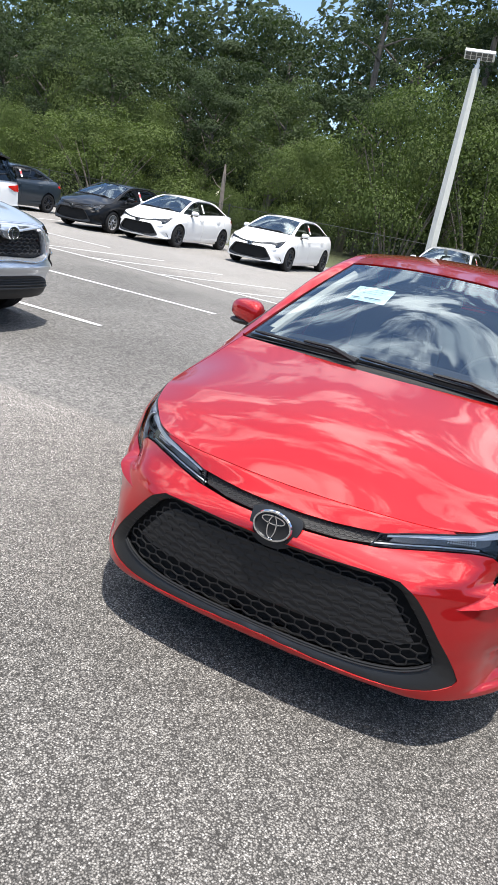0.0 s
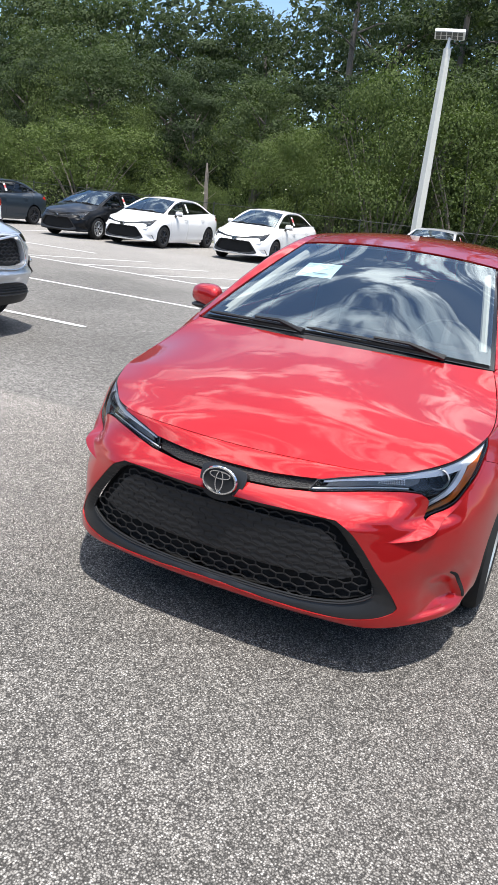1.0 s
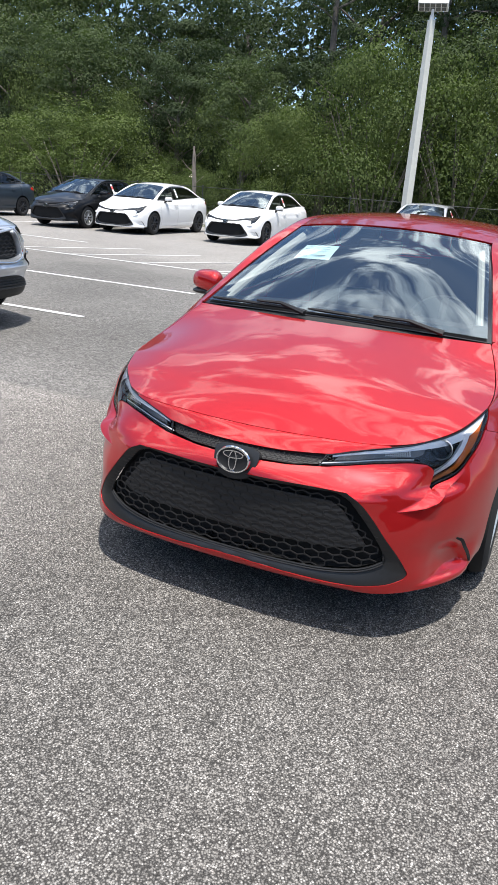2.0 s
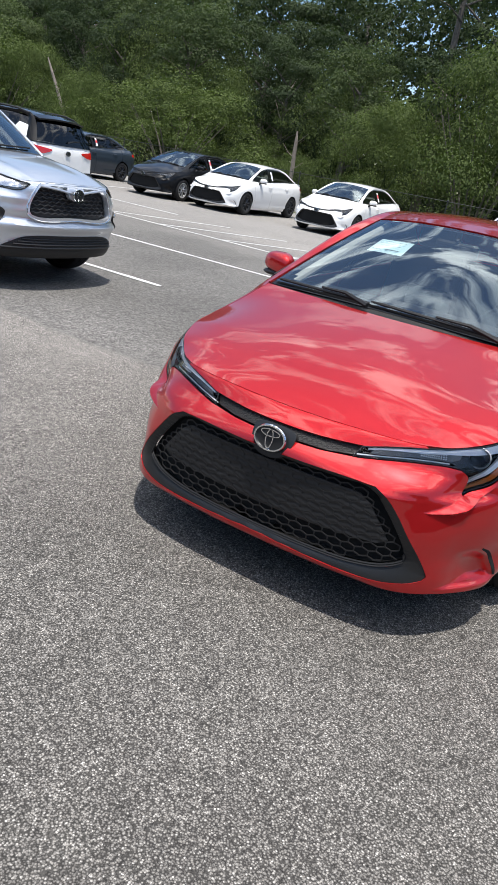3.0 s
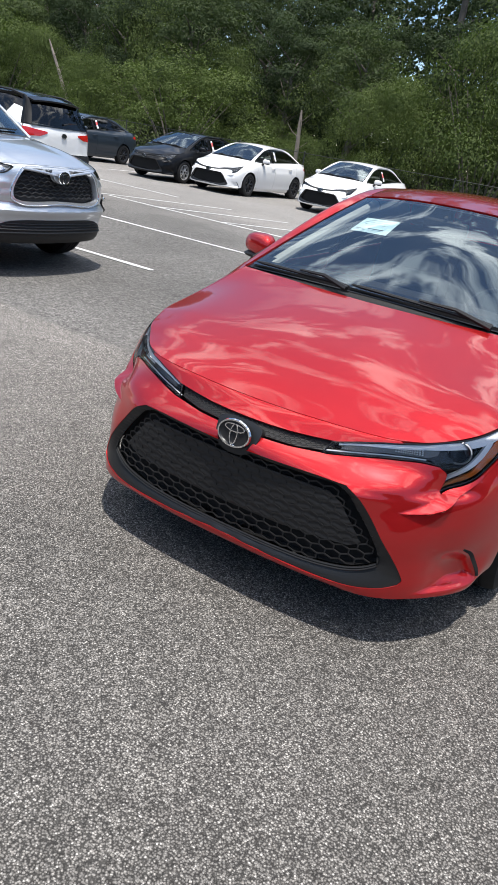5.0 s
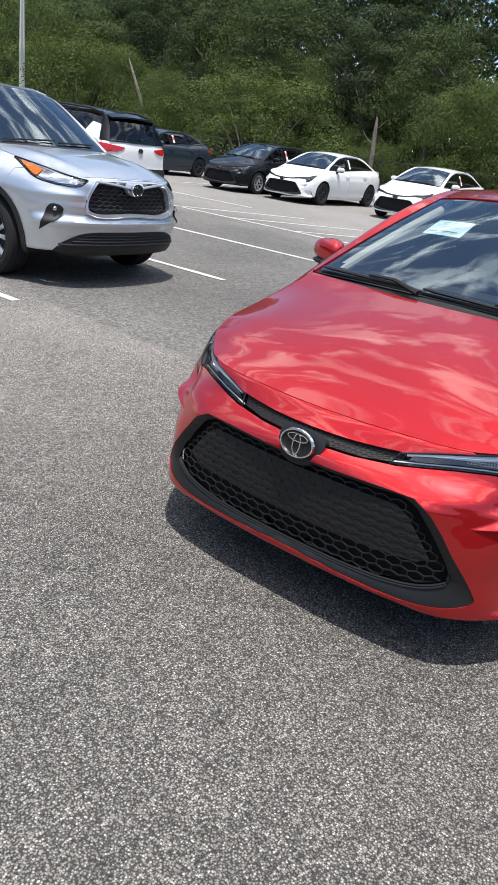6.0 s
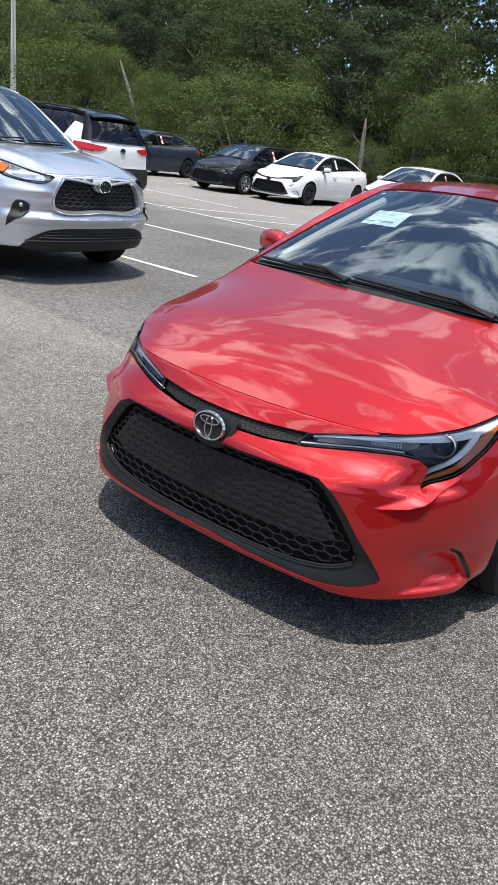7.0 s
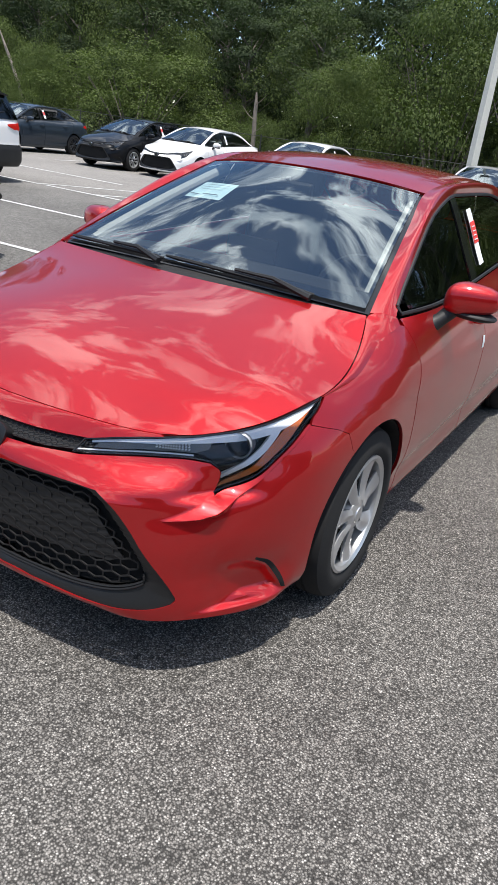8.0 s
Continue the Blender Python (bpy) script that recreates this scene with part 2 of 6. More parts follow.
CONCRETE = plain("pole_concrete", (0.60, 0.595, 0.54), 0.8, grain=0.16, scale=18)
LAMP_WHITE = plain("lamp_housing", (0.66, 0.66, 0.64), 0.5, grain=0.08)
# black that stands in for shade inside the grille, wheels and corner slots
SHADE_BLACK = plain("shade_black", (0.006, 0.006, 0.006), 0.95)
STEEL = plain("galvanised_wire", (0.06, 0.064, 0.062), 0.5, 0.6, 0.15)
BARK = bark_mat("bark", (0.06, 0.05, 0.042), (0.17, 0.15, 0.13))
PALE_BARK = bark_mat("bleached_wood", (0.11, 0.09, 0.075), (0.29, 0.25, 0.21))
LEAF_OAK = leaf_mat("oak_leaves", (0.044, 0.062, 0.030), (0.098, 0.126, 0.058))
# the bright and dark leaf colours also stand in for sunlit crowns and shade
LEAF_BRIGHT = leaf_mat("bright_leaves", (0.058, 0.082, 0.028), (0.118, 0.150, 0.056))
LEAF_DARK = leaf_mat("dark_leaves", (0.026, 0.039, 0.021), (0.062, 0.083, 0.043))


# ==== mesh helpers ====
def mesh_object(name, bm, material, parent=None, label="", smooth=True, sharp=35):
    me = bpy.data.meshes.new(name)
    bm.to_mesh(me)
    bm.free()
    for mt in material if isinstance(material, (list, tuple)) else [material]:
        me.materials.append(mt)
    if smooth and len(me.polygons):
        me.polygons.foreach_set("use_smooth", [True] * len(me.polygons))
        me.set_sharp_from_angle(angle=radians(sharp))
    ob = new(name, me)
    if parent:
        ob.parent = parent
    if label:
        ob["label"] = label
    return ob


def part(name, bm, material, parent, label="", smooth=True, sharp=35):
    return mesh_object(name, bm, material, parent, label, smooth, sharp)


def thing(name, label, category, group="", m=None):
    e = new(name)
    e.empty_display_size = 0.2
    tagged(e, label, category, group)
    if m is not None:
        e.matrix_basis = m
    return e


def box(bm, x0, x1, y0, y1, z0, z1, bevel=0.0, seg=2):
    r = bmesh.ops.create_cube(bm, size=1.0, matrix=Matrix.LocRotScale(((x0 + x1) / 2, (y0 + y1) / 2, (z0 + z1) / 2), None, (x1 - x0, y1 - y0, z1 - z0)))
    if bevel:
        es = list({e for v in r["verts"] for e in v.link_edges})
        bmesh.ops.bevel(bm, geom=es, offset=bevel, segments=seg, affect="EDGES", profile=0.6)
    return bm


def tube(bm, pts, radii, sides=8, caps=True):
    """A round bar along pts, tapering."""
    pts = [Vector(p) for p in pts]
    rings = []
    for i, p in enumerate(pts):
        d = (pts[min(i + 1, len(pts) - 1)] - pts[max(i - 1, 0)]).normalized()
        q = d.to_track_quat("Z", "Y").to_matrix()
        r = radii[i] if isinstance(radii, (list, tuple)) else radii
        rings.append([bm.verts.new(p + q @ Vector((r * math.cos(a), r * math.sin(a), 0))) for a in [2 * math.pi * j / sides for j in range(sides)]])
    for a, b in zip(rings, rings[1:]):
        for j in range(sides):
            bm.faces.new((a[j], a[(j + 1) % sides], b[(j + 1) % sides], b[j]))
    if caps:
        bm.faces.new(rings[0][::-1])
        bm.faces.new(rings[-1])
    return bm


def lathe(bm, profile, sides=40, axis="x", centre=(0, 0, 0)):
    """Turn a profile of (along, radius) round an axis."""
    rings = []
    c = Vector(centre)
    for a, r in profile:
        ring = []
        for j in range(sides):
            t = 2 * math.pi * j / sides
            u, v = r * math.cos(t), r * math.sin(t)
            ring.append(bm.verts.new(c + Vector((a, u, v) if axis == "x" else (u, a, v) if axis == "y" else (u, v, a))))
        rings.append(ring)
    for a, b in zip(rings, rings[1:]):
        for j in range(sides):
            bm.faces.new((a[j], a[(j + 1) % sides], b[(j + 1) % sides], b[j]))
    return bm


# ==== ground ====
def sheet(name, x0, x1, y0, y1, z, material, label, category, cuts=1):
    bm = bmesh.new()
    bmesh.ops.create_grid(bm, x_segments=cuts, y_segments=cuts, size=0.5, matrix=Matrix.LocRotScale(((x0 + x1) / 2, (y0 + y1) / 2, z), None, (x1 - x0, y1 - y0, 1)))
    return tagged(mesh_object(name, bm, material, smooth=False), label, category, kind="structure")


sheet("ground", -600, 600, -600, 600, -0.012, SOIL, "sandy soil with rough grass round the car park", "ground")
sheet("pavement", -70, 40, -60, 22.6, 0.0, ASPHALT, "coarse grey asphalt of a car park with worn patches", "pavement")


def painted_line(x0, y0, x1, y1, w=0.085):
    bm = bmesh.new()
    d = Vector((x1 - x0, y1 - y0, 0))
    q = d.to_track_quat("X", "Z").to_matrix().to_4x4()
    n = max(2, int(d.length / 0.25))
    rng = random.Random(int(1000 * (x0 + y0)))
    top = []
    for i in range(n + 1):
        p = Vector((x0, y0, 0)) + d * i / n
        e = rng.uniform(-0.006, 0.006)
        s = d.normalized().cross(Vector((0, 0, 1))) * (w / 2 + e)
        top.append((bm.verts.new(p + s + Vector((0, 0, 0.005))), bm.verts.new(p - s + Vector((0, 0, 0.005)))))
    for a, b in zip(top, top[1:]):
        bm.faces.new((a[0], b[0], b[1], a[1]))
    r = bmesh.ops.extrude_face_region(bm, geom=bm.faces[:])
    for v in r["geom"]:
        if isinstance(v, bmesh.types.BMVert):
            v.co.z += 0.002
    bmesh.ops.recalc_face_normals(bm, faces=bm.faces[:])
    return tagged(mesh_object("parking_line", bm, LINE, smooth=False), "worn white paint line on the asphalt", "parking line", "parking lines", "structure")


for y in (-0.9, 1.85, 4.58, 7.22, 9.9):
    painted_line(-9.6, y, -4.02, y)
for x in (-9.8, -8.3, -6.75, -5.2):
    painted_line(x, 9.95, x + 1.62, 12.4)
for y in (1.85, 4.58, 7.22, 9.9, 12.45):
    painted_line(-15.2, y, -9.75, y)
for x in (-14.9, -4.9, -1.9, 0.6):
    painted_line(x, 15.6, x, 20.6)


# ==== car bodies: a side-and-nose skin over a plan outline ====
def pchip(xs, ys, x):
    """Smooth interpolation through points, with no overshoot."""
    xs, ys, x = np.asarray(xs, float), np.asarray(ys, float), np.asarray(x, float)
    h = np.diff(xs)
    d = np.diff(ys) / h
    m = np.zeros_like(ys)
    m[0], m[-1] = d[0], d[-1]
    for i in range(1, len(xs) - 1):
        if d[i - 1] * d[i] > 0:
            w1, w2 = 2 * h[i] + h[i - 1], h[i] + 2 * h[i - 1]
            m[i] = (w1 + w2) / (w1 / d[i - 1] + w2 / d[i])
    i = np.clip(np.searchsorted(xs, x) - 1, 0, len(h) - 1)
    t = np.clip((x - xs[i]) / h[i], 0, 1)
    t2, t3 = t * t, t * t * t
    return (2 * t3 - 3 * t2 + 1) * ys[i] + (t3 - 2 * t2 + t) * h[i] * m[i] + (3 * t2 - 2 * t3) * ys[i + 1] + (t3 - t2) * h[i] * m[i + 1]


def spline(pts, n):
    """n points along a smooth curve through pts, by chord length."""
    p = np.asarray(pts, float)
    c = np.concatenate([[0], np.cumsum(np.linalg.norm(np.diff(p, axis=0), axis=1) ** 0.75)])
    t = np.linspace(0, c[-1], n)
    q = np.vstack([2 * p[0] - p[1], p, 2 * p[-1] - p[-2]])
    k = np.concatenate([[-c[1]], c, [2 * c[-1] - c[-2]]])
    out = []
    for x in t:
        i = min(max(int(np.searchsorted(c, x)) - 1, 0), len(p) - 2) + 1
        p0, p1, p2, p3, k0, k1, k2, k3 = q[i - 1], q[i], q[i + 1], q[i + 2], k[i - 1], k[i], k[i + 1], k[i + 2]
        a1 = p0 * (k1 - x) / (k1 - k0) + p1 * (x - k0) / (k1 - k0)
        a2 = p1 * (k2 - x) / (k2 - k1) + p2 * (x - k1) / (k2 - k1)
        a3 = p2 * (k3 - x) / (k3 - k2) + p3 * (x - k2) / (k3 - k2)
        b1 = a1 * (k2 - x) / (k2 - k0) + a2 * (x - k0) / (k2 - k0)
        b2 = a2 * (k3 - x) / (k3 - k1) + a3 * (x - k1) / (k3 - k1)
        out.append(b1 * (k2 - x) / (k2 - k1) + b2 * (x - k1) / (k2 - k1))
    return np.array(out)


class Skin:
    """s runs along the plan outline from the nose's middle round the left flank to the tail's middle, z is the height."""

    def __init__(self, outline, stations, detail=None, pin=None):
        p = spline(outline, 700)
        a = np.concatenate([[0], np.cumsum(np.linalg.norm(np.diff(p, axis=0), axis=1))])
        if pin:
            # s is stretched a little, so that it reaches a given value at the front axle
            a0 = float(np.interp(pin[0], p[:, 1], a))
            a = np.where(a < a0, a * pin[1] / a0, a + pin[1] - a0)
        self.s = np.arange(0, a[-1] + 0.004, 0.008)
        self.x, self.y = np.interp(self.s, a, p[:, 0]), np.interp(self.s, a, p[:, 1])
        dx, dy = np.gradient(self.x), np.gradient(self.y)
        l = np.hypot(dx, dy)
        k = np.ones(9) / 9
        nx, ny = (np.convolve(np.pad(v, 4, "edge"), k, "valid") for v in (dy / l, -dx / l))
        nx[0], nx[-1] = 0, 0
        l = np.hypot(nx, ny)
        self.nx, self.ny = nx / l, ny / l
        self.z = np.arange(0.1, 1.9, 0.005)
        rows, keys = [], []
        for (axis, v), prof in stations:
            keys.append(v if axis == "s" else self.sx(v) if axis == "x" else self.sy(v) if axis == "y" else a[-1])
            zs, ins = zip(*prof)
            rows.append(pchip(zs, ins, self.z))
        rows = np.array(rows)
        self.ins = np.array([pchip(keys, rows[:, j], self.s) for j in range(len(self.z))]).T
        for sig_s, sig_z, start in ((2.0, 1.0, 0.0), (6.0, 3.0, 1.15)):
            ks, kz = (np.exp(-0.5 * (np.arange(-18, 19) / sg) ** 2) for sg in (sig_s, sig_z))
            t = np.pad(self.ins, 18, "edge")
            t = np.apply_along_axis(lambda v: np.convolve(v, ks / ks.sum(), "valid"), 0, t)
            t = np.apply_along_axis(lambda v: np.convolve(v, kz / kz.sum(), "valid"), 1, t)
            w = np.clip((self.s - start) / 0.25, 0, 1)[:, None] if start else 1.0
            self.ins = self.ins * (1 - w) + t * w
        self.detail = detail
        self.length = self.s[-1]

    def sx(self, x):
        """s on the nose where the outline reaches x."""
        return float(np.interp(x, self.x[: np.argmax(self.x)], self.s[: np.argmax(self.x)]))

    def sy(self, y):
        return float(np.interp(y, self.y, self.s))

    def at(self, s, z, off=0.0):
        sg = 1.0
        if s < 0:
            s, sg = -s, -1.0
        i = s / 0.008
        i0 = min(int(i), len(self.s) - 2)
        f = i - i0
        j = min(max((z - 0.1) / 0.005, 0), len(self.z) - 1.001)
        j0 = int(j)
        g = j - j0
        t = self.ins
        ins = (t[i0, j0] * (1 - f) + t[i0 + 1, j0] * f) * (1 - g) + (t[i0, j0 + 1] * (1 - f) + t[i0 + 1, j0 + 1] * f) * g
        if self.detail:
            ins += self.detail(s, z)
        ins -= off
        lerp = lambda v: v[i0] * (1 - f) + v[i0 + 1] * f
        return (sg * max(lerp(self.x) - lerp(self.nx) * ins, 0.0), lerp(self.y) - lerp(self.ny) * ins, z)


OUTLINE = [(0, .062), (.2, .066), (.42, .088), (.52, .114), (.60, .152), (.67, .215), (.735, .31), (.80, .435), (.85, .58), (.878, .75), (.89, .96), (.889, 1.3), (.89, 2.3),
           (.89, 3.3), (.876, 3.85), (.82, 4.22), (.70, 4.47), (.42, 4.60), (0, 4.635)]
P_NOSE = [(.14, .14), (.17, .075), (.19, .036), (.205, .013), (.225, .006), (.255, .005), (.40, .0), (.565, .0), (.585, .004), (.61, .025), (.64, .058), (.665, .088), (.685, .108), (.706, .130), (.72, .16), (.76, .28)]
P_CHEEK = [(.14, .14), (.17, .075), (.19, .034), (.207, .010), (.225, .002), (.25, .0), (.40, .0), (.545, .002), (.565, .014), (.60, .045), (.645, .088), (.68, .109), (.716, .133), (.735, .16), (.76, .22)]
P_CORNER = [(.14, .1), (.17, .04), (.20, -.003), (.25, -.008), (.35, -.004), (.42, .0), (.48, .013), (.516, .024), (.56, .036), (.59, .049), (.615, .072), (.64, .096), (.666, .111), (.70, .122), (.722, .131), (.745, .16), (.78, .23)]
P_LAMP_IN = [(.14, .1), (.18, .03), (.20, -.004), (.25, -.006), (.30, .004), (.35, .010), (.45, .005), (.50, .012), (.55, .026), (.562, .036), (.578, .066), (.60, .070), (.643, .074), (.69, .098), (.72, .116), (.732, .124), (.76, .16), (.80, .25)]
P_ARCH_F = [(.14, .08), (.18, .02), (.2, .0), (.25, -.008), (.29, .003), (.32, .010), (.45, .002), (.52, .005), (.55, .009), (.60, .024), (.63, .037), (.66, .050), (.70, .067), (.73, .080), (.756, .096), (.78, .125), (.82, .2)]
P_LAMP_TIP = [(.14, .08), (.2, .03), (.25, .01), (.35, .0), (.5, .0), (.6, .004), (.66, .015), (.70, .032), (.74, .058), (.77, .080), (.792, .097), (.82, .13), (.86, .21)]
P_SHOULDER = [(.14, .08), (.2, .03), (.35, .0), (.5, .0), (.62, .002), (.70, .016), (.75, .042), (.79, .078), (.817, .105), (.84, .135), (.90, .23)]
P_WHEEL_F = [(.14, .08), (.2, .04), (.35, .0), (.5, -.003), (.65, .0), (.72, .010), (.78, .035), (.83, .075), (.87, .125), (.90, .165), (.94, .24)]
P_PILLAR = [(.14, .09), (.2, .06), (.3, .03), (.45, .008), (.6, .0), (.72, .0), (.80, .015), (.87, .045), (.93, .09), (.97, .125), (1.0, .15), (1.1, .20), (1.2, .245), (1.35, .31), (1.44, .42)]
P_DOOR = [(.14, .12), (.18, .075), (.22, .045), (.30, .025), (.42, .012), (.6, .0), (.72, .002), (.78, .02), (.86, .034), (.92, .06), (.96, .09), (1.0, .11), (1.1, .165), (1.2, .215), (1.33, .29), (1.38, .335), (1.44, .46)]
P_WHEEL_R = [(.14, .08), (.2, .04), (.35, .0), (.5, -.003), (.7, .0), (.8, .008), (.9, .03), (.97, .07), (1.02, .12), (1.1, .19), (1.2, .25), (1.3, .31), (1.38, .37), (1.44, .48)]
P_TAIL_C = [(.14, .12), (.2, .06), (.3, .01), (.5, .0), (.7, .0), (.85, .02), (.95, .06), (1.02, .12), (1.1, .2), (1.2, .3)]
P_TAIL = [(.14, .12), (.22, .06), (.35, .01), (.5, .0), (.62, .02), (.75, .04), (.9, .05), (1.0, .07), (1.03, .12), (1.1, .2), (1.2, .3)]


def smooth(a, b, x):
    t = min(max((x - a) / (b - a), 0.0), 1.0)
    return t * t * (3 - 2 * t)


def sedan_detail(s, z):
    """The blade under the lamp, the hollow cheek below it and the swage along the doors."""
    d = 0.0
    if .66 < s < 1.12:
        # hollow before the wheel with a small splitter under it
        w = smooth(.68, .80, s) * (1 - smooth(.95, 1.06, s))
        d += w * .016 * smooth(.226, .240, z) * (1 - smooth(.24, .40, z))
        d -= .005 * smooth(.70, .90, s) * (1 - smooth(.98, 1.04, s)) * (1 - smooth(.215, .232, z))
    if s > 1.2:
        w = smooth(1.25, 1.6, s) * (1 - smooth(4.0, 4.4, s))
        d += w * 0.010 * math.exp(-((z - 0.33 - 0.02 * (s - 1.5)) / 0.055) ** 2)
    return d


SEDAN_STATIONS = [(("s", 0.0), P_NOSE), (("s", 0.41), P_CHEEK), (("s", 0.605), P_CORNER), (("s", 0.77), P_LAMP_IN), (("s", 0.93), P_ARCH_F), (("s", 1.10), P_LAMP_TIP), (("s", 1.28), P_SHOULDER), (("y", 0.96), P_WHEEL_F),
                  (("y", 1.2), P_PILLAR), (("y", 2.2), P_DOOR), (("y", 3.1), P_DOOR), (("y", 3.66), P_WHEEL_R), (("y", 4.35), P_TAIL_C), (("end", 0), P_TAIL)]
SEDAN = Skin(OUTLINE, SEDAN_STATIONS, sedan_detail, (.958, 1.474))


def clip_half(poly, axis, lim, keep_low):
    out = []
    for i, p in enumerate(poly):
        q = poly[i - 1]
        ip, iq = (p[axis] <= lim, q[axis] <= lim) if keep_low else (p[axis] >= lim, q[axis] >= lim)
        if ip != iq:
            t = (lim - q[axis]) / (p[axis] - q[axis])
            out.append((q[0] + t * (p[0] - q[0]), q[1] + t * (p[1] - q[1])))
        if ip:
            out.append(p)
    return out


def densify(pts, n=6, closed=False):
    """A smooth curve through a few points of an outline."""
    return [tuple(p) for p in spline(pts, (len(pts) - 1) * n + 1)]


def region(poly, fmap, cell, mirror=False, both=True, skirt=0.012, bm=None, verts=None):
    """A skin patch: an outline in (u, v), cut into cells and laid on fmap. mirror: the other flank as well."""
    bm = bm or bmesh.new()
    area = sum(a[0] * b[1] - b[0] * a[1] for a, b in zip(poly, poly[1:] + poly[:1]))
    if area < 0:
        poly = poly[::-1]
    from mathutils.geometry import tessellate_polygon
    tris = tessellate_polygon([[Vector((u, v, 0)) for u, v in poly]])
    verts = {} if verts is None else verts
    cu, cv = cell

    def vert(u, v):
        key = (round(u, 5), round(v, 5))
        if key not in verts:
            verts[key] = bm.verts.new(fmap(u, v))
        return verts[key]

    flanks = ([1, -1] if both else [-1]) if mirror else [1]
    for tri in tris:
        t = [poly[i] for i in tri]
        if (t[1][0] - t[0][0]) * (t[2][1] - t[0][1]) - (t[2][0] - t[0][0]) * (t[1][1] - t[0][1]) < 0:
            t = t[::-1]
        u0, u1 = min(p[0] for p in t), max(p[0] for p in t)
        for i in range(math.floor(u0 / cu), math.floor(u1 / cu) + 1):
            a = clip_half(clip_half(t, 0, i * cu, False), 0, (i + 1) * cu, True)
            if len(a) < 3:
                continue
            v0, v1 = min(p[1] for p in a), max(p[1] for p in a)
            for j in range(math.floor(v0 / cv), math.floor(v1 / cv) + 1):
                c = clip_half(clip_half(a, 1, j * cv, False), 1, (j + 1) * cv, True)
                for f in flanks:
                    vs = []
                    for p in c:
                        q = vert(f * p[0], p[1])
                        if q not in vs:
                            vs.append(q)
                    if len(vs) > 2:
                        try:
                            bm.faces.new(vs if f > 0 else vs[::-1])
                        except ValueError:
                            pass
    if skirt:
        add_skirt(bm, skirt)
    return bm


def add_skirt(bm, depth):
    """Turn the free edges of a panel inwards, so that its gaps have depth."""
    bm.normal_update()
    low = {}
    edges = [e for e in bm.edges if len(e.link_faces) == 1]
    for e in edges:
        for v in e.verts:
            if v not in low:
                low[v] = v.co - v.normal * depth
    made = {v: bm.verts.new(c) for v, c in low.items()}
    for e in edges:
        f = e.link_faces[0]
        a, b = e.verts
        for l in f.loops:
            if l.edge == e:
                a, b = l.vert, l.link_loop_next.vert
        try:
            bm.faces.new((b, a, made[a], made[b]))
        except ValueError:
            pass


def surface(f, nu, nv, skirt=0.0, bm=None):
    """A patch over f(u, v), u and v from 0 to 1."""
    bm = bm or bmesh.new()
    g = [[bm.verts.new(f(i / nu, j / nv)) for j in range(nv + 1)] for i in range(nu + 1)]
    for i in range(nu):
        for j in range(nv):
            try:
                bm.faces.new((g[i][j], g[i + 1][j], g[i + 1][j + 1], g[i][j + 1]))
            except ValueError:
                pass
    if skirt:
        add_skirt(bm, skirt)
    return bm


def crowned(edge, centre, power=2.0, bow=2.0, extra=None):
    """A symmetric shell between a left edge curve, a middle curve and the mirrored edge. u runs along, v from right to left."""
    e, c = spline(edge, 41), spline(centre, 41)

    def f(u, v):
        k = min(u * 40, 39.999)
        i, t = int(k), k - int(k)
        pe, pc = e[i] * (1 - t) + e[i + 1] * t, c[i] * (1 - t) + c[i + 1] * t
        w = 2 * v - 1
        a = abs(w)
        z = pc[2] + (pe[2] - pc[2]) * a ** power
        if extra:
            z += extra(u, a)
        return (-pe[0] * w, pc[1] + (pe[1] - pc[1]) * a ** bow, z)

    return f


def loft(curves, n, m):
    """A patch through several curves, n along and m across."""
    rows = [spline(c, n + 1) for c in curves]
    grid = [spline([r[i] for r in rows], m + 1) if len(rows) > 2 else np.linspace(rows[0][i], rows[1][i], m + 1) for i in range(n + 1)]
    return lambda u, v: tuple(grid[min(int(round(u * n)), n)][min(int(round(v * m)), m)])


def inside(p, poly):
    x, y = p
    c = False
    for (x0, y0), (x1, y1) in zip(poly, poly[1:] + poly[:1]):
        if (y0 > y) != (y1 > y) and x < (x1 - x0) * (y - y0) / (y1 - y0) + x0:
            c = not c
    return c


def bar(bm, a, b, w, up=(0, 0, 1)):
    """A thin square bar from a to b."""
    a, b = Vector(a), Vector(b)
    d = (b - a).normalized()
    s = d.cross(Vector(up))
    if s.length < 1e-4:
        s = d.cross(Vector((1, 0, 0)))
    s = s.normalized() * w / 2
    t = d.cross(s).normalized() * w / 2
    q = [[bm.verts.new(p + x * s + y * t) for x, y in ((-1, -1), (1, -1), (1, 1), (-1, 1))] for p in (a, b)]
    for i in range(4):
        bm.faces.new((q[0][i], q[0][(i + 1) % 4], q[1][(i + 1) % 4], q[1][i]))
    bm.faces.new(q[0][::-1]), bm.faces.new(q[1])


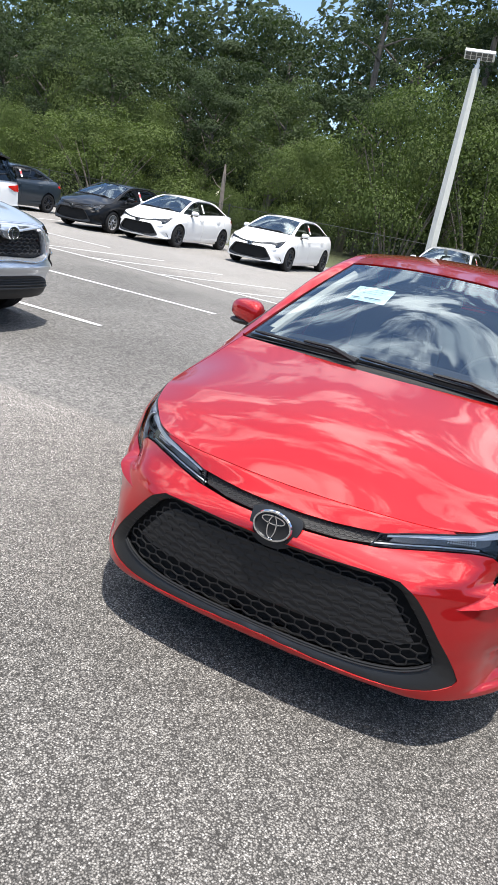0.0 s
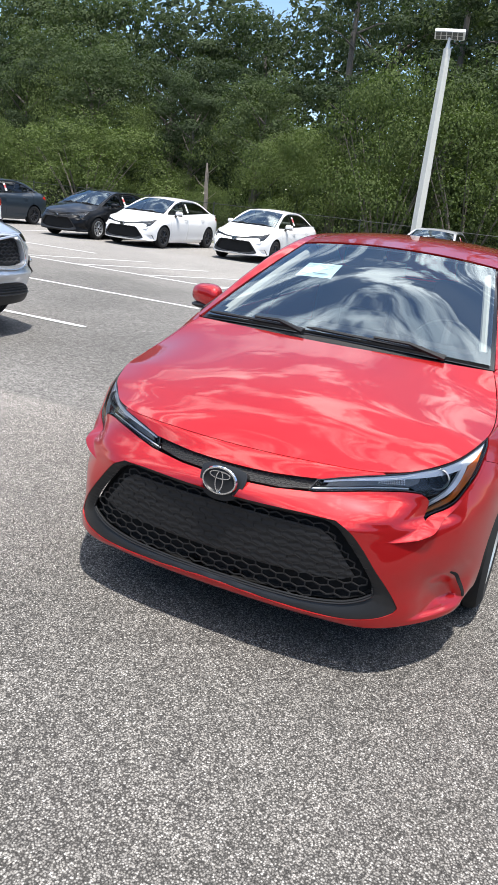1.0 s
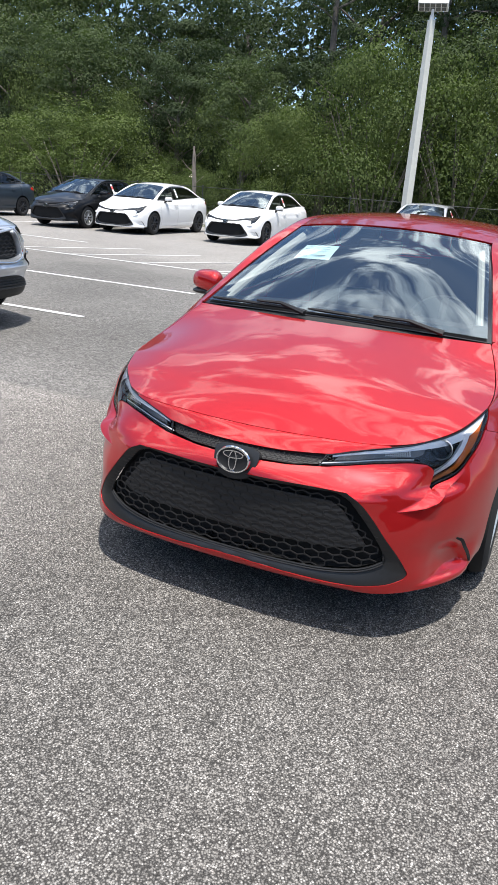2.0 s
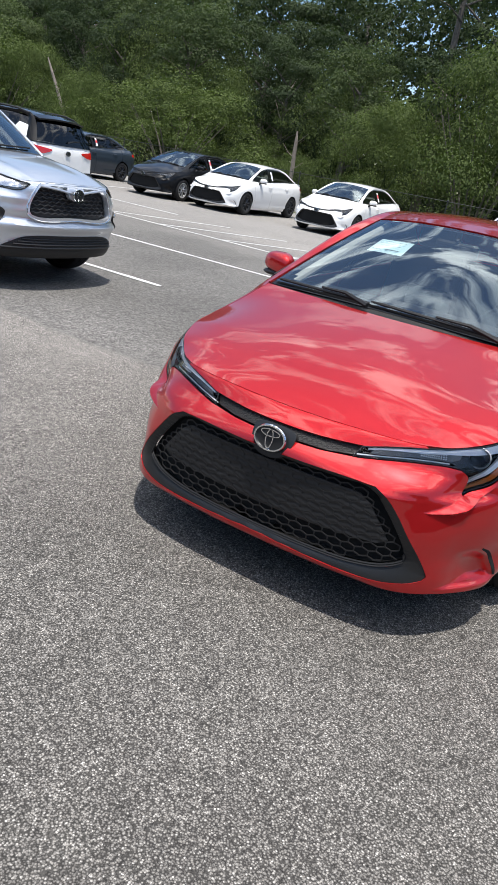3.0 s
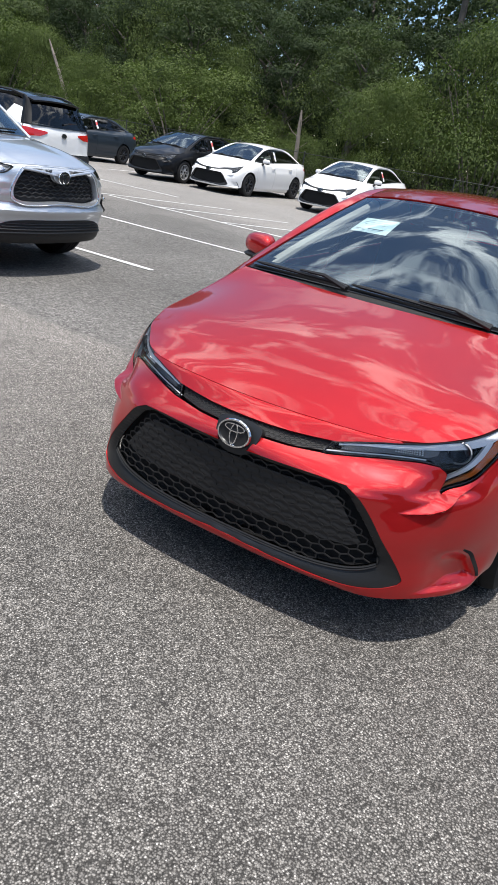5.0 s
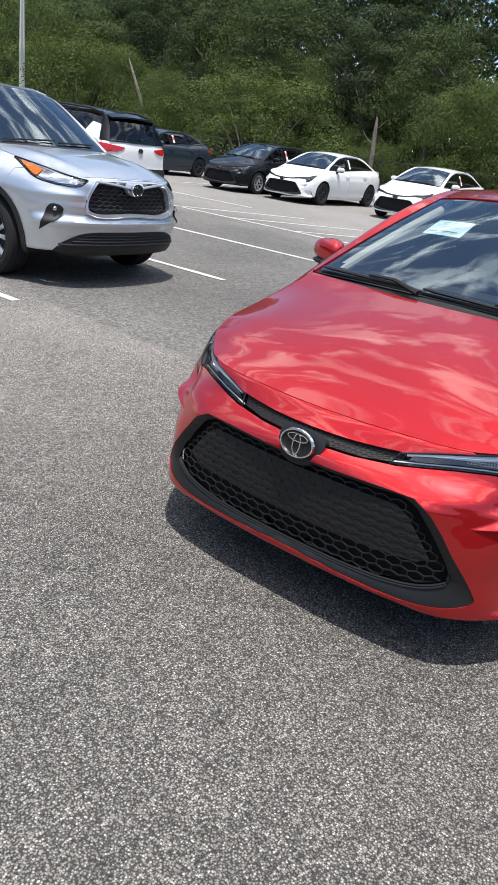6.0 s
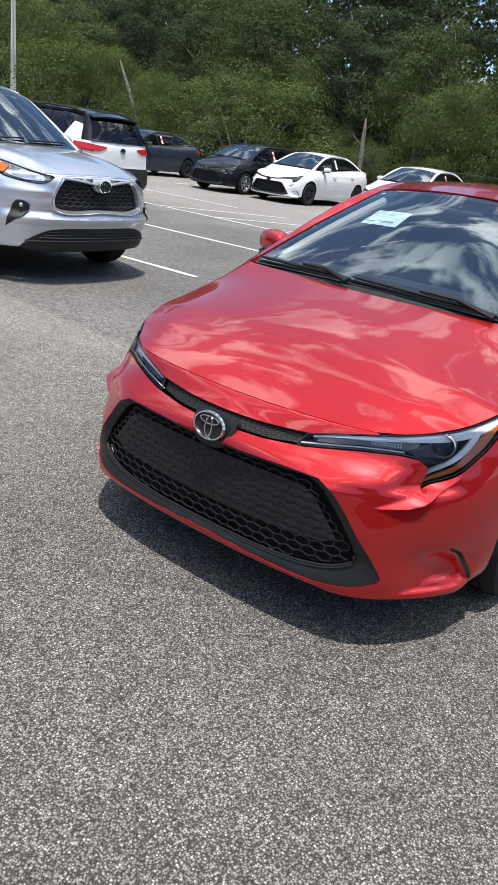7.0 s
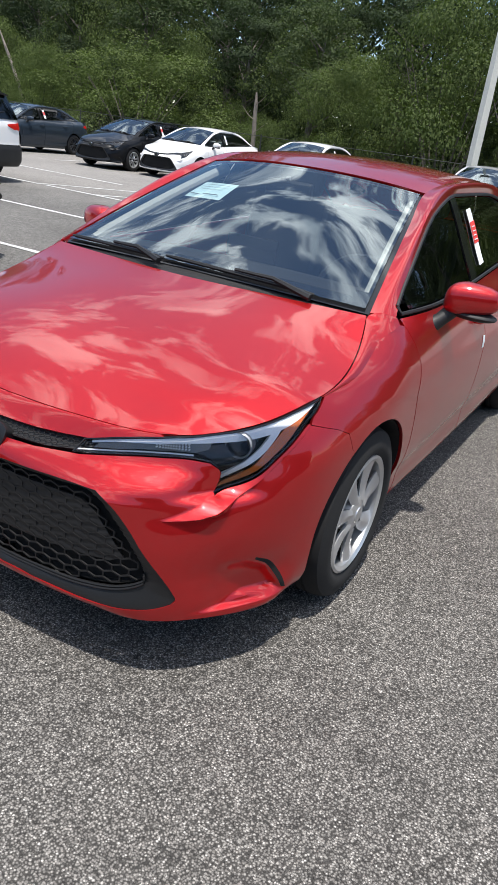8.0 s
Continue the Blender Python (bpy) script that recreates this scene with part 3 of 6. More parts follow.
def honeycomb(poly, fmap, w, h, thick, both=True):
    """An open mesh of flattened hexagons inside an outline."""
    bm = bmesh.new()
    us, vs = [p[0] for p in poly], [p[1] for p in poly]
    seen = set()
    j = 0
    v = min(vs)
    while v < max(vs) + h:
        u = (math.floor(-max(us) / w) if both else 0) * w + (w / 2 if j % 2 else 0)
        while u < max(us) + w:
            hexa = [(u, v + h * 2 / 3), (u + w / 2, v + h / 3), (u + w / 2, v - h / 3), (u, v - h * 2 / 3), (u - w / 2, v - h / 3), (u - w / 2, v + h / 3)]
            for p, q in zip(hexa, hexa[1:] + hexa[:1]):
                k = tuple(sorted(((round(p[0], 4), round(p[1], 4)), (round(q[0], 4), round(q[1], 4)))))
                if k in seen or not (inside((abs(p[0]), p[1]), poly) and inside((abs(q[0]), q[1]), poly)):
                    continue
                seen.add(k)
                bar(bm, fmap(*p), fmap(*q), thick, (0, 1, 0))
            u += w
        v += h
        j += 1
    return bm


# ==== the saloon ====
def arch(s0, z0, r, a0, a1, n=22):
    return [(s0 + r * math.cos(radians(a0 + (a1 - a0) * i / n)), z0 + r * math.sin(radians(a0 + (a1 - a0) * i / n))) for i in range(n + 1)]


def wheel(parent, x, y, z, r, rim_r, side, style, width=0.205):
    """A wheel whose outer face looks along side * x. style: cover, alloy, suv."""
    w = new("wheel")
    w.parent = parent
    w.location = (x, y, z)
    w.rotation_euler = (radians(11 if side > 0 else 29), 0, 0 if side > 0 else math.pi)
    bm = bmesh.new()
    hw = width / 2
    prof = [(-hw * 0.8, rim_r - 0.005), (-hw, rim_r + 0.02), (-hw * 1.02, r - 0.045), (-hw * 0.86, r - 0.012), (-hw * 0.6, r - 0.002)]
    for g in (-0.32, 0.0, 0.32):
        prof += [(hw * (g - 0.06), r), (hw * (g - 0.04), r - 0.008), (hw * (g + 0.04), r - 0.008), (hw * (g + 0.06), r)]
    prof += [(hw * 0.6, r - 0.002), (hw * 0.86, r - 0.012), (hw * 1.02, r - 0.045), (hw * 1.03, r - 0.07), (hw, rim_r + 0.02), (hw * 0.8, rim_r - 0.005)]
    part("tyre", lathe(bm, prof, 56), RUBBER, w, "black rubber tyre", sharp=28)
    bm = bmesh.new()
    # flat black disc puts the shade behind the spokes into colour
    part("brake_drum", lathe(bm, [(hw * 0.93 - .046, 0.0), (hw * 0.93 - .046, rim_r - 0.012)], 40), SHADE_BLACK, w, "black disc for the shade inside the wheel")
    bm = bmesh.new()
    spec = {"cover": (7, WHEEL_SILVER, 0.022, 0.62), "alloy": (10, WHEEL_DARK, 0.013, 0.30), "bright": (10, WHEEL_SILVER, 0.013, 0.34), "suv": (10, WHEEL_SILVER, 0.019, 0.10)}[style]
    n, mat, wide, flare = spec
    face = hw * 0.93
    lathe(bm, [(face - 0.055, rim_r - 0.022), (face - 0.005, rim_r - 0.018), (face + 0.004, rim_r - 0.006), (face, rim_r + 0.004), (face - 0.02, rim_r + 0.006)], 56)
    if style == "suv":
        part("rim_ring", bm, WHEEL_DARK, w, "dark rim")
        bm = bmesh.new()
    hub = rim_r * (0.27 if style == "cover" else 0.2)
    deep = 0.014 if style == "cover" else 0.03
    lathe(bm, [(face - 0.05, hub * 1.25), (face - 0.012, hub * 1.15), (face - 0.004, hub * 0.8), (face - 0.002, 0.001)], 28)
    for i in range(n):
        a = 2 * math.pi * (i + (0.18 if style != "cover" and i % 2 else 0.0)) / n
        rows = []
        for k in range(7):
            t = k / 6
            rad = hub * 0.9 + (rim_r - 0.012 - hub * 0.9) * t
            half = .021 + .023 * t if style == "cover" else wide * (0.75 + 0.2 * t) + rim_r * flare * 0.36 * max(0, t - 0.15) ** 1.4
            turn = a + (0.16 * t if style == "cover" else 0.0)
            dep = face - 0.006 - (0.009 if style == "cover" else 0.016) * math.sin(math.pi * t * 0.9)
            rows.append([Vector((dep + dx, rad * math.cos(turn) - o * math.sin(turn), rad * math.sin(turn) + o * math.cos(turn)))
                         for o, dx in ((-half, -deep), (-half, -0.004), (-half * 0.25, 0.004), (half * 0.3, 0.001), (half, -0.008), (half, -deep))])
        whole = bm
        if style == "cover":
            bm = bmesh.new()
        vr = [[bm.verts.new(p) for p in row] for row in rows]
        for p, q in zip(vr, vr[1:]):
            for j in range(5):
                bm.faces.new((p[j], p[j + 1], q[j + 1], q[j]))
        if style == "cover":
            bmesh.ops.recalc_face_normals(bm, faces=bm.faces[:])
            part("spoke", bm, mat, w, sharp=30)
            bm = whole
    bmesh.ops.recalc_face_normals(bm, faces=bm.faces[:])
    rim = part("wheel_cover" if style == "cover" else "rim", bm, mat, w, {"cover": "silver plastic wheel cover with seven twisted spokes", "alloy": "dark alloy rim with slim spokes", "bright": "silver alloy rim", "suv": "machined silver alloy rim with paired spokes"}[style], sharp=30)
    bm = bmesh.new()
    lathe(bm, [(face - 0.004, 0.030), (face + 0.001, 0.027), (face + 0.002, 0.001)], 24)
    part("hub_cap", bm, mat if style == "cover" else GLOSS_BLACK, rim)
    return w


def ring_shape(bm, m, rx, rz, width, depth, n=40, tilt=0.0):
    """A raised oval ring on the plane of m (x across, z up, -y out)."""
    loops = []
    for k, (dr, dy) in enumerate(((-width, 0), (-width * 0.7, -depth), (width * 0.1, -depth), (width * 0.5, 0))):
        loops.append([bm.verts.new(m @ Vector(((rx + dr) * math.cos(t), dy, (rz + dr) * math.sin(t)))) for t in [2 * math.pi * i / n for i in range(n)]])
    for a, b in zip(loops, loops[1:]):
        for i in range(n):
            bm.faces.new((a[i], a[(i + 1) % n], b[(i + 1) % n], b[i]))


def oval_disc(bm, m, rx, rz, depth, n=40):
    rim = [bm.verts.new(m @ Vector((rx * math.cos(t), 0, rz * math.sin(t)))) for t in [2 * math.pi * i / n for i in range(n)]]
    top = [bm.verts.new(m @ Vector((0.93 * rx * math.cos(t), -depth, 0.93 * rz * math.sin(t)))) for t in [2 * math.pi * i / n for i in range(n)]]
    for i in range(n):
        bm.faces.new((rim[i], rim[(i + 1) % n], top[(i + 1) % n], top[i]))
    bm.faces.new(top)


def badge(parent, m, rx, rz, back=PLASTIC):
    bm = bmesh.new()
    oval_disc(bm, m, rx, rz, 0.006)
    e = part("badge", bm, back, parent, "oval maker's badge in black and chrome")
    bm = bmesh.new()
    up = m @ pose(0, -0.006, 0)
    ring_shape(bm, up, rx, rz, rx * 0.10, 0.007)
    ring_shape(bm, up @ pose(0, 0, rz * 0.42), rx * 0.62, rz * 0.30, rx * 0.07, 0.006, 30)
    ring_shape(bm, up @ pose(0, 0, -rz * 0.06), rx * 0.24, rz * 0.78, rx * 0.07, 0.006, 30)
    part("badge_ring", bm, CHROME, e, "chrome ovals of the badge")
    return e


# outlines on the skin, (s, z)
LAMP_TOP = [(.315, .664), (.40, .683), (.49, .700), (.60, .712), (.71, .7185), (.84, .731), (.929, .749), (1.039, .771), (1.12, .787), (1.175, .796)]
LAMP_OUT = [(1.175, .796), (1.13, .772), (1.06, .738), (.965, .674), (.905, .634), (.86, .610), (.76, .576)]
LAMP_IN = [(.76, .576), (.778, .610), (.78, .638), (.75, .660)]
LAMP_LOW = [(.75, .660), (.70, .665), (.60, .664), (.50, .659), (.40, .646), (.295, .630)]
SHUT = [(0, .706), (.13, .7075), (.29, .7115), (.42, .7145), (.51, .7165), (.559, .718)]
HOOD_SIDE = [(.559, .718), (.70, .7235), (.842, .738), (.929, .756), (1.039, .778), (1.102, .791), (1.172, .7995)]
HOOD_REAR = [(.775, .77, .818), (.767, .87, .845), (.745, .98, .889), (.712, 1.085, .945), (.700, 1.118, .962)]
MESH_EDGE = [(0, .550), (.11, .552), (.25, .554), (.375, .557), (.415, .543), (.46, .497), (.515, .432), (.565, .352), (.568, .332), (.55, .318), (.49, .292), (.37, .270), (.23, .262), (0, .258)]
SUR_TOP = [(0, .568), (.2, .571), (.32, .572), (.41, .569)]
SUR_SIDE = [(.41, .569), (.455, .545), (.505, .494), (.562, .420), (.612, .357), (.648, .303), (.657, .284), (.645, .268)]
SUR_LOW = [(.645, .268), (.60, .252), (.50, .231), (.37, .223), (.23, .225), (0, .232)]
BLADE = [(.60, .514), (.70, .530), (.779, .557), (.85, .584), (.91, .620), (.97, .661), (1.03, .703), (1.085, .738)]
SX = 1.462
ARCH_Z, ARCH_R = .322, .352
RS = SEDAN.sy(3.66)
WS_EDGE = [(.705, 1.135, .970), (.65, 1.42, 1.100), (.595, 1.71, 1.222), (.54, 2.0, 1.333)]
WS_MID = [(0, 1.075, .990), (0, 1.32, 1.118), (0, 1.58, 1.25), (0, 1.875, 1.374)]
ROOF_EDGE = [(.54, 2.005, 1.336), (.545, 2.2, 1.370), (.552, 2.6, 1.394), (.545, 3.0, 1.388), (.51, 3.42, 1.345)]
ROOF_MID = [(0, 1.88, 1.377), (0, 2.15, 1.418), (0, 2.6, 1.436), (0, 3.0, 1.425), (0, 3.40, 1.383)]
RW_EDGE = [(.505, 3.43, 1.343), (.545, 3.70, 1.235), (.60, 4.02, 1.075)]
RW_MID = [(0, 3.41, 1.380), (0, 3.74, 1.255), (0, 4.10, 1.088)]


def hollow(s, z):
    """Depth of the scooped corner under the cheek, over the flared lip."""
    top = float(np.interp(s, (.80, .87, .94, .99, 1.04), (.385, .378, .342, .282, .21)))
    lip = float(np.interp(s, (.70, .74, .87, 1.02), (.205, .222, .243, .232)))
    return .026 * smooth(.74, .93, s) * (1 - smooth(1.022, 1.042, s)) * smooth(0, .05, top - z) * smooth(0, .022, z - lip)


def blade_lift(s, z, above):
    """How far the skin stands out along the blade under the lamp, above or below its edge."""
    if s < .60:
        return 0.0
    w = min(1.0, max(0.0, (s - .598) / .15)) * (1 - smooth(.74, .93, s))
    t = float(np.interp(s, [p[0] for p in BLADE], [p[1] for p in BLADE])) - z
    if above:
        return w * .026 * min(1.0, max(0.0, 1 + t / (max(.004, .516 + (s - .60) * .37 - t - z) if s < .762 else max(.010, float(np.interp(s, (.762, .86, .905, .965, 1.06), (.576, .610, .634, .674, .738))) - .006 - t - z))))
    return -w * .013 * math.exp(-max(t, 0) / .13) * (1 - smooth(.16, .26, t)) - hollow(s, z)


def side_z_top(y):
    """Height of the side windows' upper edge."""
    return float(pchip([1.26, 1.64, 1.95, 2.3, 2.9, 3.3, 3.6, 3.9], [.985, 1.165, 1.283, 1.335, 1.338, 1.285, 1.19, 1.07], y))


def belt(y):
    return float(pchip([1.2, 1.57, 2.21, 2.66, 3.3, 3.9], [.965, .957, .985, 1.012, 1.045, 1.06], y))


def saloon(name, paint, label, m, cell=0.02, style="cover", sticker="red", full=True, group=""):
    k = SEDAN
    car = thing(name, label, "car", group, m)
    skin = lambda s, z: k.at(s, z)
    def at(off):
        return lambda s, z: k.at(s, z, off)
    cz = cell * 0.6
    c2 = (cell, cz)
    d = densify
    tb, ts, tl = d(SUR_TOP), d(SUR_SIDE, 8), d(SUR_LOW)
    # bumper: moustache, cheeks and lip in one skin
    lamp_under = d([(s, z - .004) for s, z in LAMP_LOW[::-1]], 4)[1:] + d([(s, z - .004) for s, z in LAMP_IN[::-1]], 4)[1:] + [p for p in d([(s + .002, z - .005) for s, z in LAMP_OUT[::-1]], 4)[1:] if p[0] < 1.072]
    blade = d(BLADE, 6)
    ts_hi, ts_lo = [p for p in ts if p[1] > .5145], [p for p in ts if p[1] < .5135]
    joint = (ts_hi[-1][0] + (ts_lo[0][0] - ts_hi[-1][0]) * (ts_hi[-1][1] - .514) / (ts_hi[-1][1] - ts_lo[0][1]), .514)
    upper = [(.080, .617), (.18, .619), (.285, .6275)] + lamp_under + [(1.082, .742)] + blade[::-1] + [joint] + ts_hi[::-1] + tb[::-1][1:-2] + [(.058, .5695)]
    lower = [joint] + [blade[0]] + [(s, z - .0007) for s, z in blade[1:]] + [(1.19, .712), (1.24, .690), (1.258, .640)] + arch(SX, ARCH_Z, ARCH_R, 122, 190) \
        + [(1.105, .222), (1.03, .214), (.94, .206), (.85, .208), (.70, .214), (.6, .212), (.5, .203), (.4, .193), (.2, .186), (0, .188)] + tl[::-1] + ts_lo[::-1]
    fine = (cell * .5, cz * .5) if full else c2
    vd = {}
    bm = region(upper, lambda s, z: k.at(s, z, blade_lift(abs(s), z, True)), fine, True, skirt=0, verts=vd)
    region(lower, lambda s, z: k.at(s, z, blade_lift(abs(s), z, False)), fine, True, skirt=0, verts=vd, bm=bm)
    add_skirt(bm, .022)
    bump = part("front_bumper", bm, paint, car, "front bumper with a wide grille opening")
    # nose strip over the black band
    strip = d(SHUT, 6)
    strip = [(s, z - .0008) for s, z in strip] + [(.575, .7125), (.49, .7035), (.40, .687), (.325, .669), (.24, .662), (.16, .657), (.08, .655), (0, .655)]
    part("nose_panel", region(strip, skin, c2, True), paint, car)
    band = [(0, .652), (.08, .652), (.16, .654), (.24, .659), (.322, .667), (.293, .630), (.2, .619), (.1, .617), (0, .617)]
    bd = part("upper_grille", region(band, at(-.022), c2, True, skirt=.02), PLASTIC, car, "narrow black mesh band under the bonnet edge")
    if full:
        part("grille_mesh", honeycomb([(0, .651), (.16, .653), (.315, .663), (.29, .633), (.2, .621), (0, .619)], at(-.014), .020, .0085, .0018), PLASTIC, bd)
    # grille
    sur = tb + ts[1:] + tl[1:]
    sm = [(s, z) for s, z in d(MESH_EDGE, 5)]
    ring = sur + sm[::-1]
    rim_o, rim_i = np.array(sur), np.array(sm)

    def dished(s, z):
        """The surround falls inwards from the flush outer edge to the mesh."""
        p = np.array((abs(s), z))
        a, b = np.min(np.hypot(*(rim_o - p).T)), np.min(np.hypot(*(rim_i - p).T))
        return k.at(s, z, -.003 - .021 * (a / (a + b + 1e-6)) ** 1.3)

    frame_ = part("grille_surround", region(ring, dished, c2, True, skirt=.006), SATIN, car, "satin black plastic grille surround")
    # matt black backing carries the shade behind the mesh
    part("grille_back", region([(s * 1.012, z) for s, z in sm], at(-.060), (cell * 2, cz * 2), True, skirt=-.026), SHADE_BLACK, frame_, "black backing that stands for the shade behind the grille")
    if full:
        bars = honeycomb(sm, at(-.026), .052, .027, .0042)
        part("grille_mesh", bars, PLASTIC, frame_, "black honeycomb grille mesh")
        mid = [(0, .524), (.36, .526), (.405, .50), (.45, .445), (.50, .380), (.46, .362), (.2, .345), (0, .342)]
        part("shutter", region(mid, lambda s, z: k.at(s, z, -.0255 + .0016 * math.sin(z * 233 + 1.3 * math.sin(s * 121))), (.012, .006), True, skirt=.01), PLASTIC, frame_, "ribbed black shutter behind the mesh")
        for dz, off in ((.002, -.019), (.009, -.016)):
            pts = [(s, z - dz) for s, z in d(MESH_EDGE[7:], 6)]
            bm = bmesh.new()
            full_line = [k.at(-s, z, off) for s, z in pts] + [k.at(s, z, off) for s, z in pts[::-1]]
            tube(bm, full_line, .0035, 6)
            part("rib", bm, PLASTIC, frame_)
    # badge on its shield
    bm = bmesh.new()
    shield = [(-.086, .640), (-.083, .600), (-.066, .563), (-.034, .544), (0, .540), (.034, .544), (.066, .563), (.083, .600), (.086, .640), (.06, .653), (0, .657), (-.06, .653)]
    region([(u, v) for u, v in spline(shield + shield[:1], 80)[:-1]], lambda s, z: (s, .066 + .36 * (z - .57) + .6 * s * s + 2.4 * (z - .605) ** 2, z), (.008, .006), skirt=.05, bm=bm)
    sh = part("badge_shield", bm, SATIN, car, "satin black shield behind the badge")
    badge(sh, pose(0, .072, .611, -7), .0635, .0465)
    # bonnet
    e = [k.at(s, z) for s, z in HOOD_SIDE] + HOOD_REAR
    e3 = [(p[0], p[1], p[2]) for p in e]
    f0 = k.at(*SHUT[0])
    mid = [f0, (0, .31, .765), (0, .50, .841), (0, .75, .914), (0, 1.0, .972)]
    f = crowned(e3, mid, 2.6, 1.7, lambda u, a: .0045 * math.exp(-((a - .80) / .15) ** 2) * math.sin(math.pi * min(1, u * 1.05)) - .0015 * math.exp(-((a - .55) / .18) ** 2) * math.sin(math.pi * u))
    n1, n2 = (60, 72) if full else (22, 24)
    front = spline(SHUT, 41)

    def bonnet(u, v):
        """The bonnet's skin, with its front row on the shut line."""
        p, q = Vector(f(u, v)), Vector(f(0, v))
        w = 1 - 2 * v
        i = min(abs(w) * 40, 39.999)
        g = front[int(i)] * (1 - i % 1) + front[int(i) + 1] * (i % 1)
        t = Vector(k.at(math.copysign(g[0], w), g[1]))
        return p + (t - q) * (1 - u) ** 2.6 + Vector((0, .002, .0004)) * (1 - u) ** 20

    part("bonnet", surface(bonnet, n1, n2, .02), paint, car, "bonnet with soft shoulder lines")
    # headlamps
    lo = d(LAMP_TOP, 4) + d(LAMP_OUT, 4)[1:] + d(LAMP_IN, 4)[1:] + d(LAMP_LOW, 3)[1:]
    for sg in (1, -1):
        lamp = new("headlamp")
        lamp.parent = car
        lamp["label"] = "slim clear headlamp with a projector and an amber strip"
        hs = lambda off: (lambda s, z: k.at(s, z, off))
        def one(poly, off, cc=c2, skirt=.01):
            return region(poly, hs(off), cc, sg < 0, False, skirt)
        part("lens", one(lo, .0, skirt=.004), LENS, lamp)
        part("housing", one(lo, -.045 if full else -.015, skirt=0), GLOSS_BLACK if full else SMOKE, lamp, "dark lamp housing")
        rim_pts = [k.at(sg * s, z, -.004) for s, z in lo]
        bm = bmesh.new()
        tube(bm, rim_pts + rim_pts[:1], .0034, 6, False)
        part("bezel", bm, GLOSS_BLACK, lamp)
        if full:
            part("turn_reflector", one([(.345, .648), (.42, .657), (.50, .669), (.62, .674), (.71, .675), (.755, .684), (.775, .706), (.70, .708), (.60, .702), (.50, .690), (.41, .674), (.355, .660)], -.014, (.012, .008), .012), SMOKE, lamp, "smoked reflector of the turn lamp")
            bm = bmesh.new()
            for i in range(12):
                for j in range(3):
                    s0, z0 = .545 + i * .0125, .680 + j * .0065
                    bar(bm, k.at(sg * s0, z0, -.011), k.at(sg * (s0 + .007), z0 + .004, -.011), .003)
            part("reflector_rib", bm, LIGHT_GUIDE, lamp)
            bm = bmesh.new()
            tube(bm, [k.at(sg * s, z + .0055, -.008) for s, z in d(LAMP_LOW[1:], 5)], .0026, 6)
            part("lower_trim", bm, LIGHT_GUIDE, lamp, "bright strip along the lamp's lower edge")
            part("upper_blade", one(d([(.335, .6655), (.42, .684), (.60, .708), (.84, .726), (.929, .744), (1.039, .766), (1.14, .785)], 4) + d([(1.12, .776), (1.03, .745), (.93, .719), (.85, .706), (.70, .699), (.60, .693), (.42, .676), (.335, .659)], 4), -.008, (.015, .008), .008), LIGHT_GUIDE, lamp, "bright upper light blade")
            jp = d([(1.0, .752), (.96, .712), (.918, .676), (.872, .650), (.835, .634), (.786, .611)], 5)
            jq = d([(.786, .622), (.828, .644), (.862, .660), (.903, .686), (.942, .720), (.975, .754)], 5)
            part("light_guide", one(jp + jq, -.007, (.012, .008), .012), LIGHT_GUIDE, lamp, "bright curved light guide")
            ap = d([(1.125, .779), (1.05, .739), (.966, .679), (.908, .641), (.86, .617), (.775, .586)], 5)
            aq = d([(.788, .600), (.84, .623), (.884, .645), (.932, .684), (.99, .730), (1.05, .764)], 5)
            part("side_marker", one(ap + aq, -.009, (.012, .008), .008), AMBER, lamp, "amber side marker strip")
            p0 = Vector(k.at(sg * .855, .690, -.030))
            bm = bmesh.new()
            ax = Vector((sg * .25, -.95, .05)).normalized()
            q = Matrix.Translation(p0) @ ax.to_track_quat("Z", "Y").to_matrix().to_4x4()
            lathe(bm, [(-.03, .040), (.006, .040), (.010, .036), (.004, .034)], 28, "z")
            bm.transform(q)
            bz = part("projector_ring", bm, LAMP_GREY, lamp)
            bm = bmesh.new()
            bmesh.ops.create_uvsphere(bm, u_segments=24, v_segments=12, radius=.034)
            bm.transform(q @ pose(0, 0, -.012))
            part("projector", bm, LENS, lamp, "glass projector lens")
            bm = bmesh.new()
            lathe(bm, [(-.028, .001), (-.026, .034), (-.02, .036)], 24, "z")
            bm.transform(q)
            part("bulb_cup", bm, LAMP_GREY, lamp)
    # flanks
    Y = k.sy
    fa = arch(SX, ARCH_Z, ARCH_R, -16, 122)
    f_low = [(1.188, .7965), (1.28, .806), (1.38, .822), (1.50, .860), (1.60, .903), (1.735, .935)]
    fender = d(f_low, 5) + [(1.806, .92), (1.812, .80), (1.808, .69), (1.868, .48), (1.878, .30), (1.872, .235), (1.79, .225)] \
        + fa + [(1.2597, .6415), (1.2417, .6914), (1.19, .7136), (1.089, .7386)] + d([(1.089, .7386), (1.10, .750), (1.142, .772), (1.186, .7955)], 4)[1:-1]
    ra = arch(RS, ARCH_Z, ARCH_R, 0, 180)
    bl = lambda a, b, n=8: [(Y(a + (b - a) * i / n), belt(a + (b - a) * i / n) - .012) for i in range(n + 1)]
    fdoor = [(1.820, .80), (1.816, .69), (1.876, .48), (1.886, .30), (1.882, .245), (2.80, .245), (2.815, .5), (2.812, .8), (2.79, belt(2.29) - .012)] + bl(2.28, 1.24)
    rdoor = [(2.798, belt(2.3) - .012), (2.82, .8), (2.823, .5), (2.808, .245), (3.72, .245)] + arch(RS, ARCH_Z, ARCH_R + .015, 192, 100)[1:] + [(4.12, .75), (4.14, .9), (4.12, belt(3.62) - .012)] + bl(3.60, 2.32)
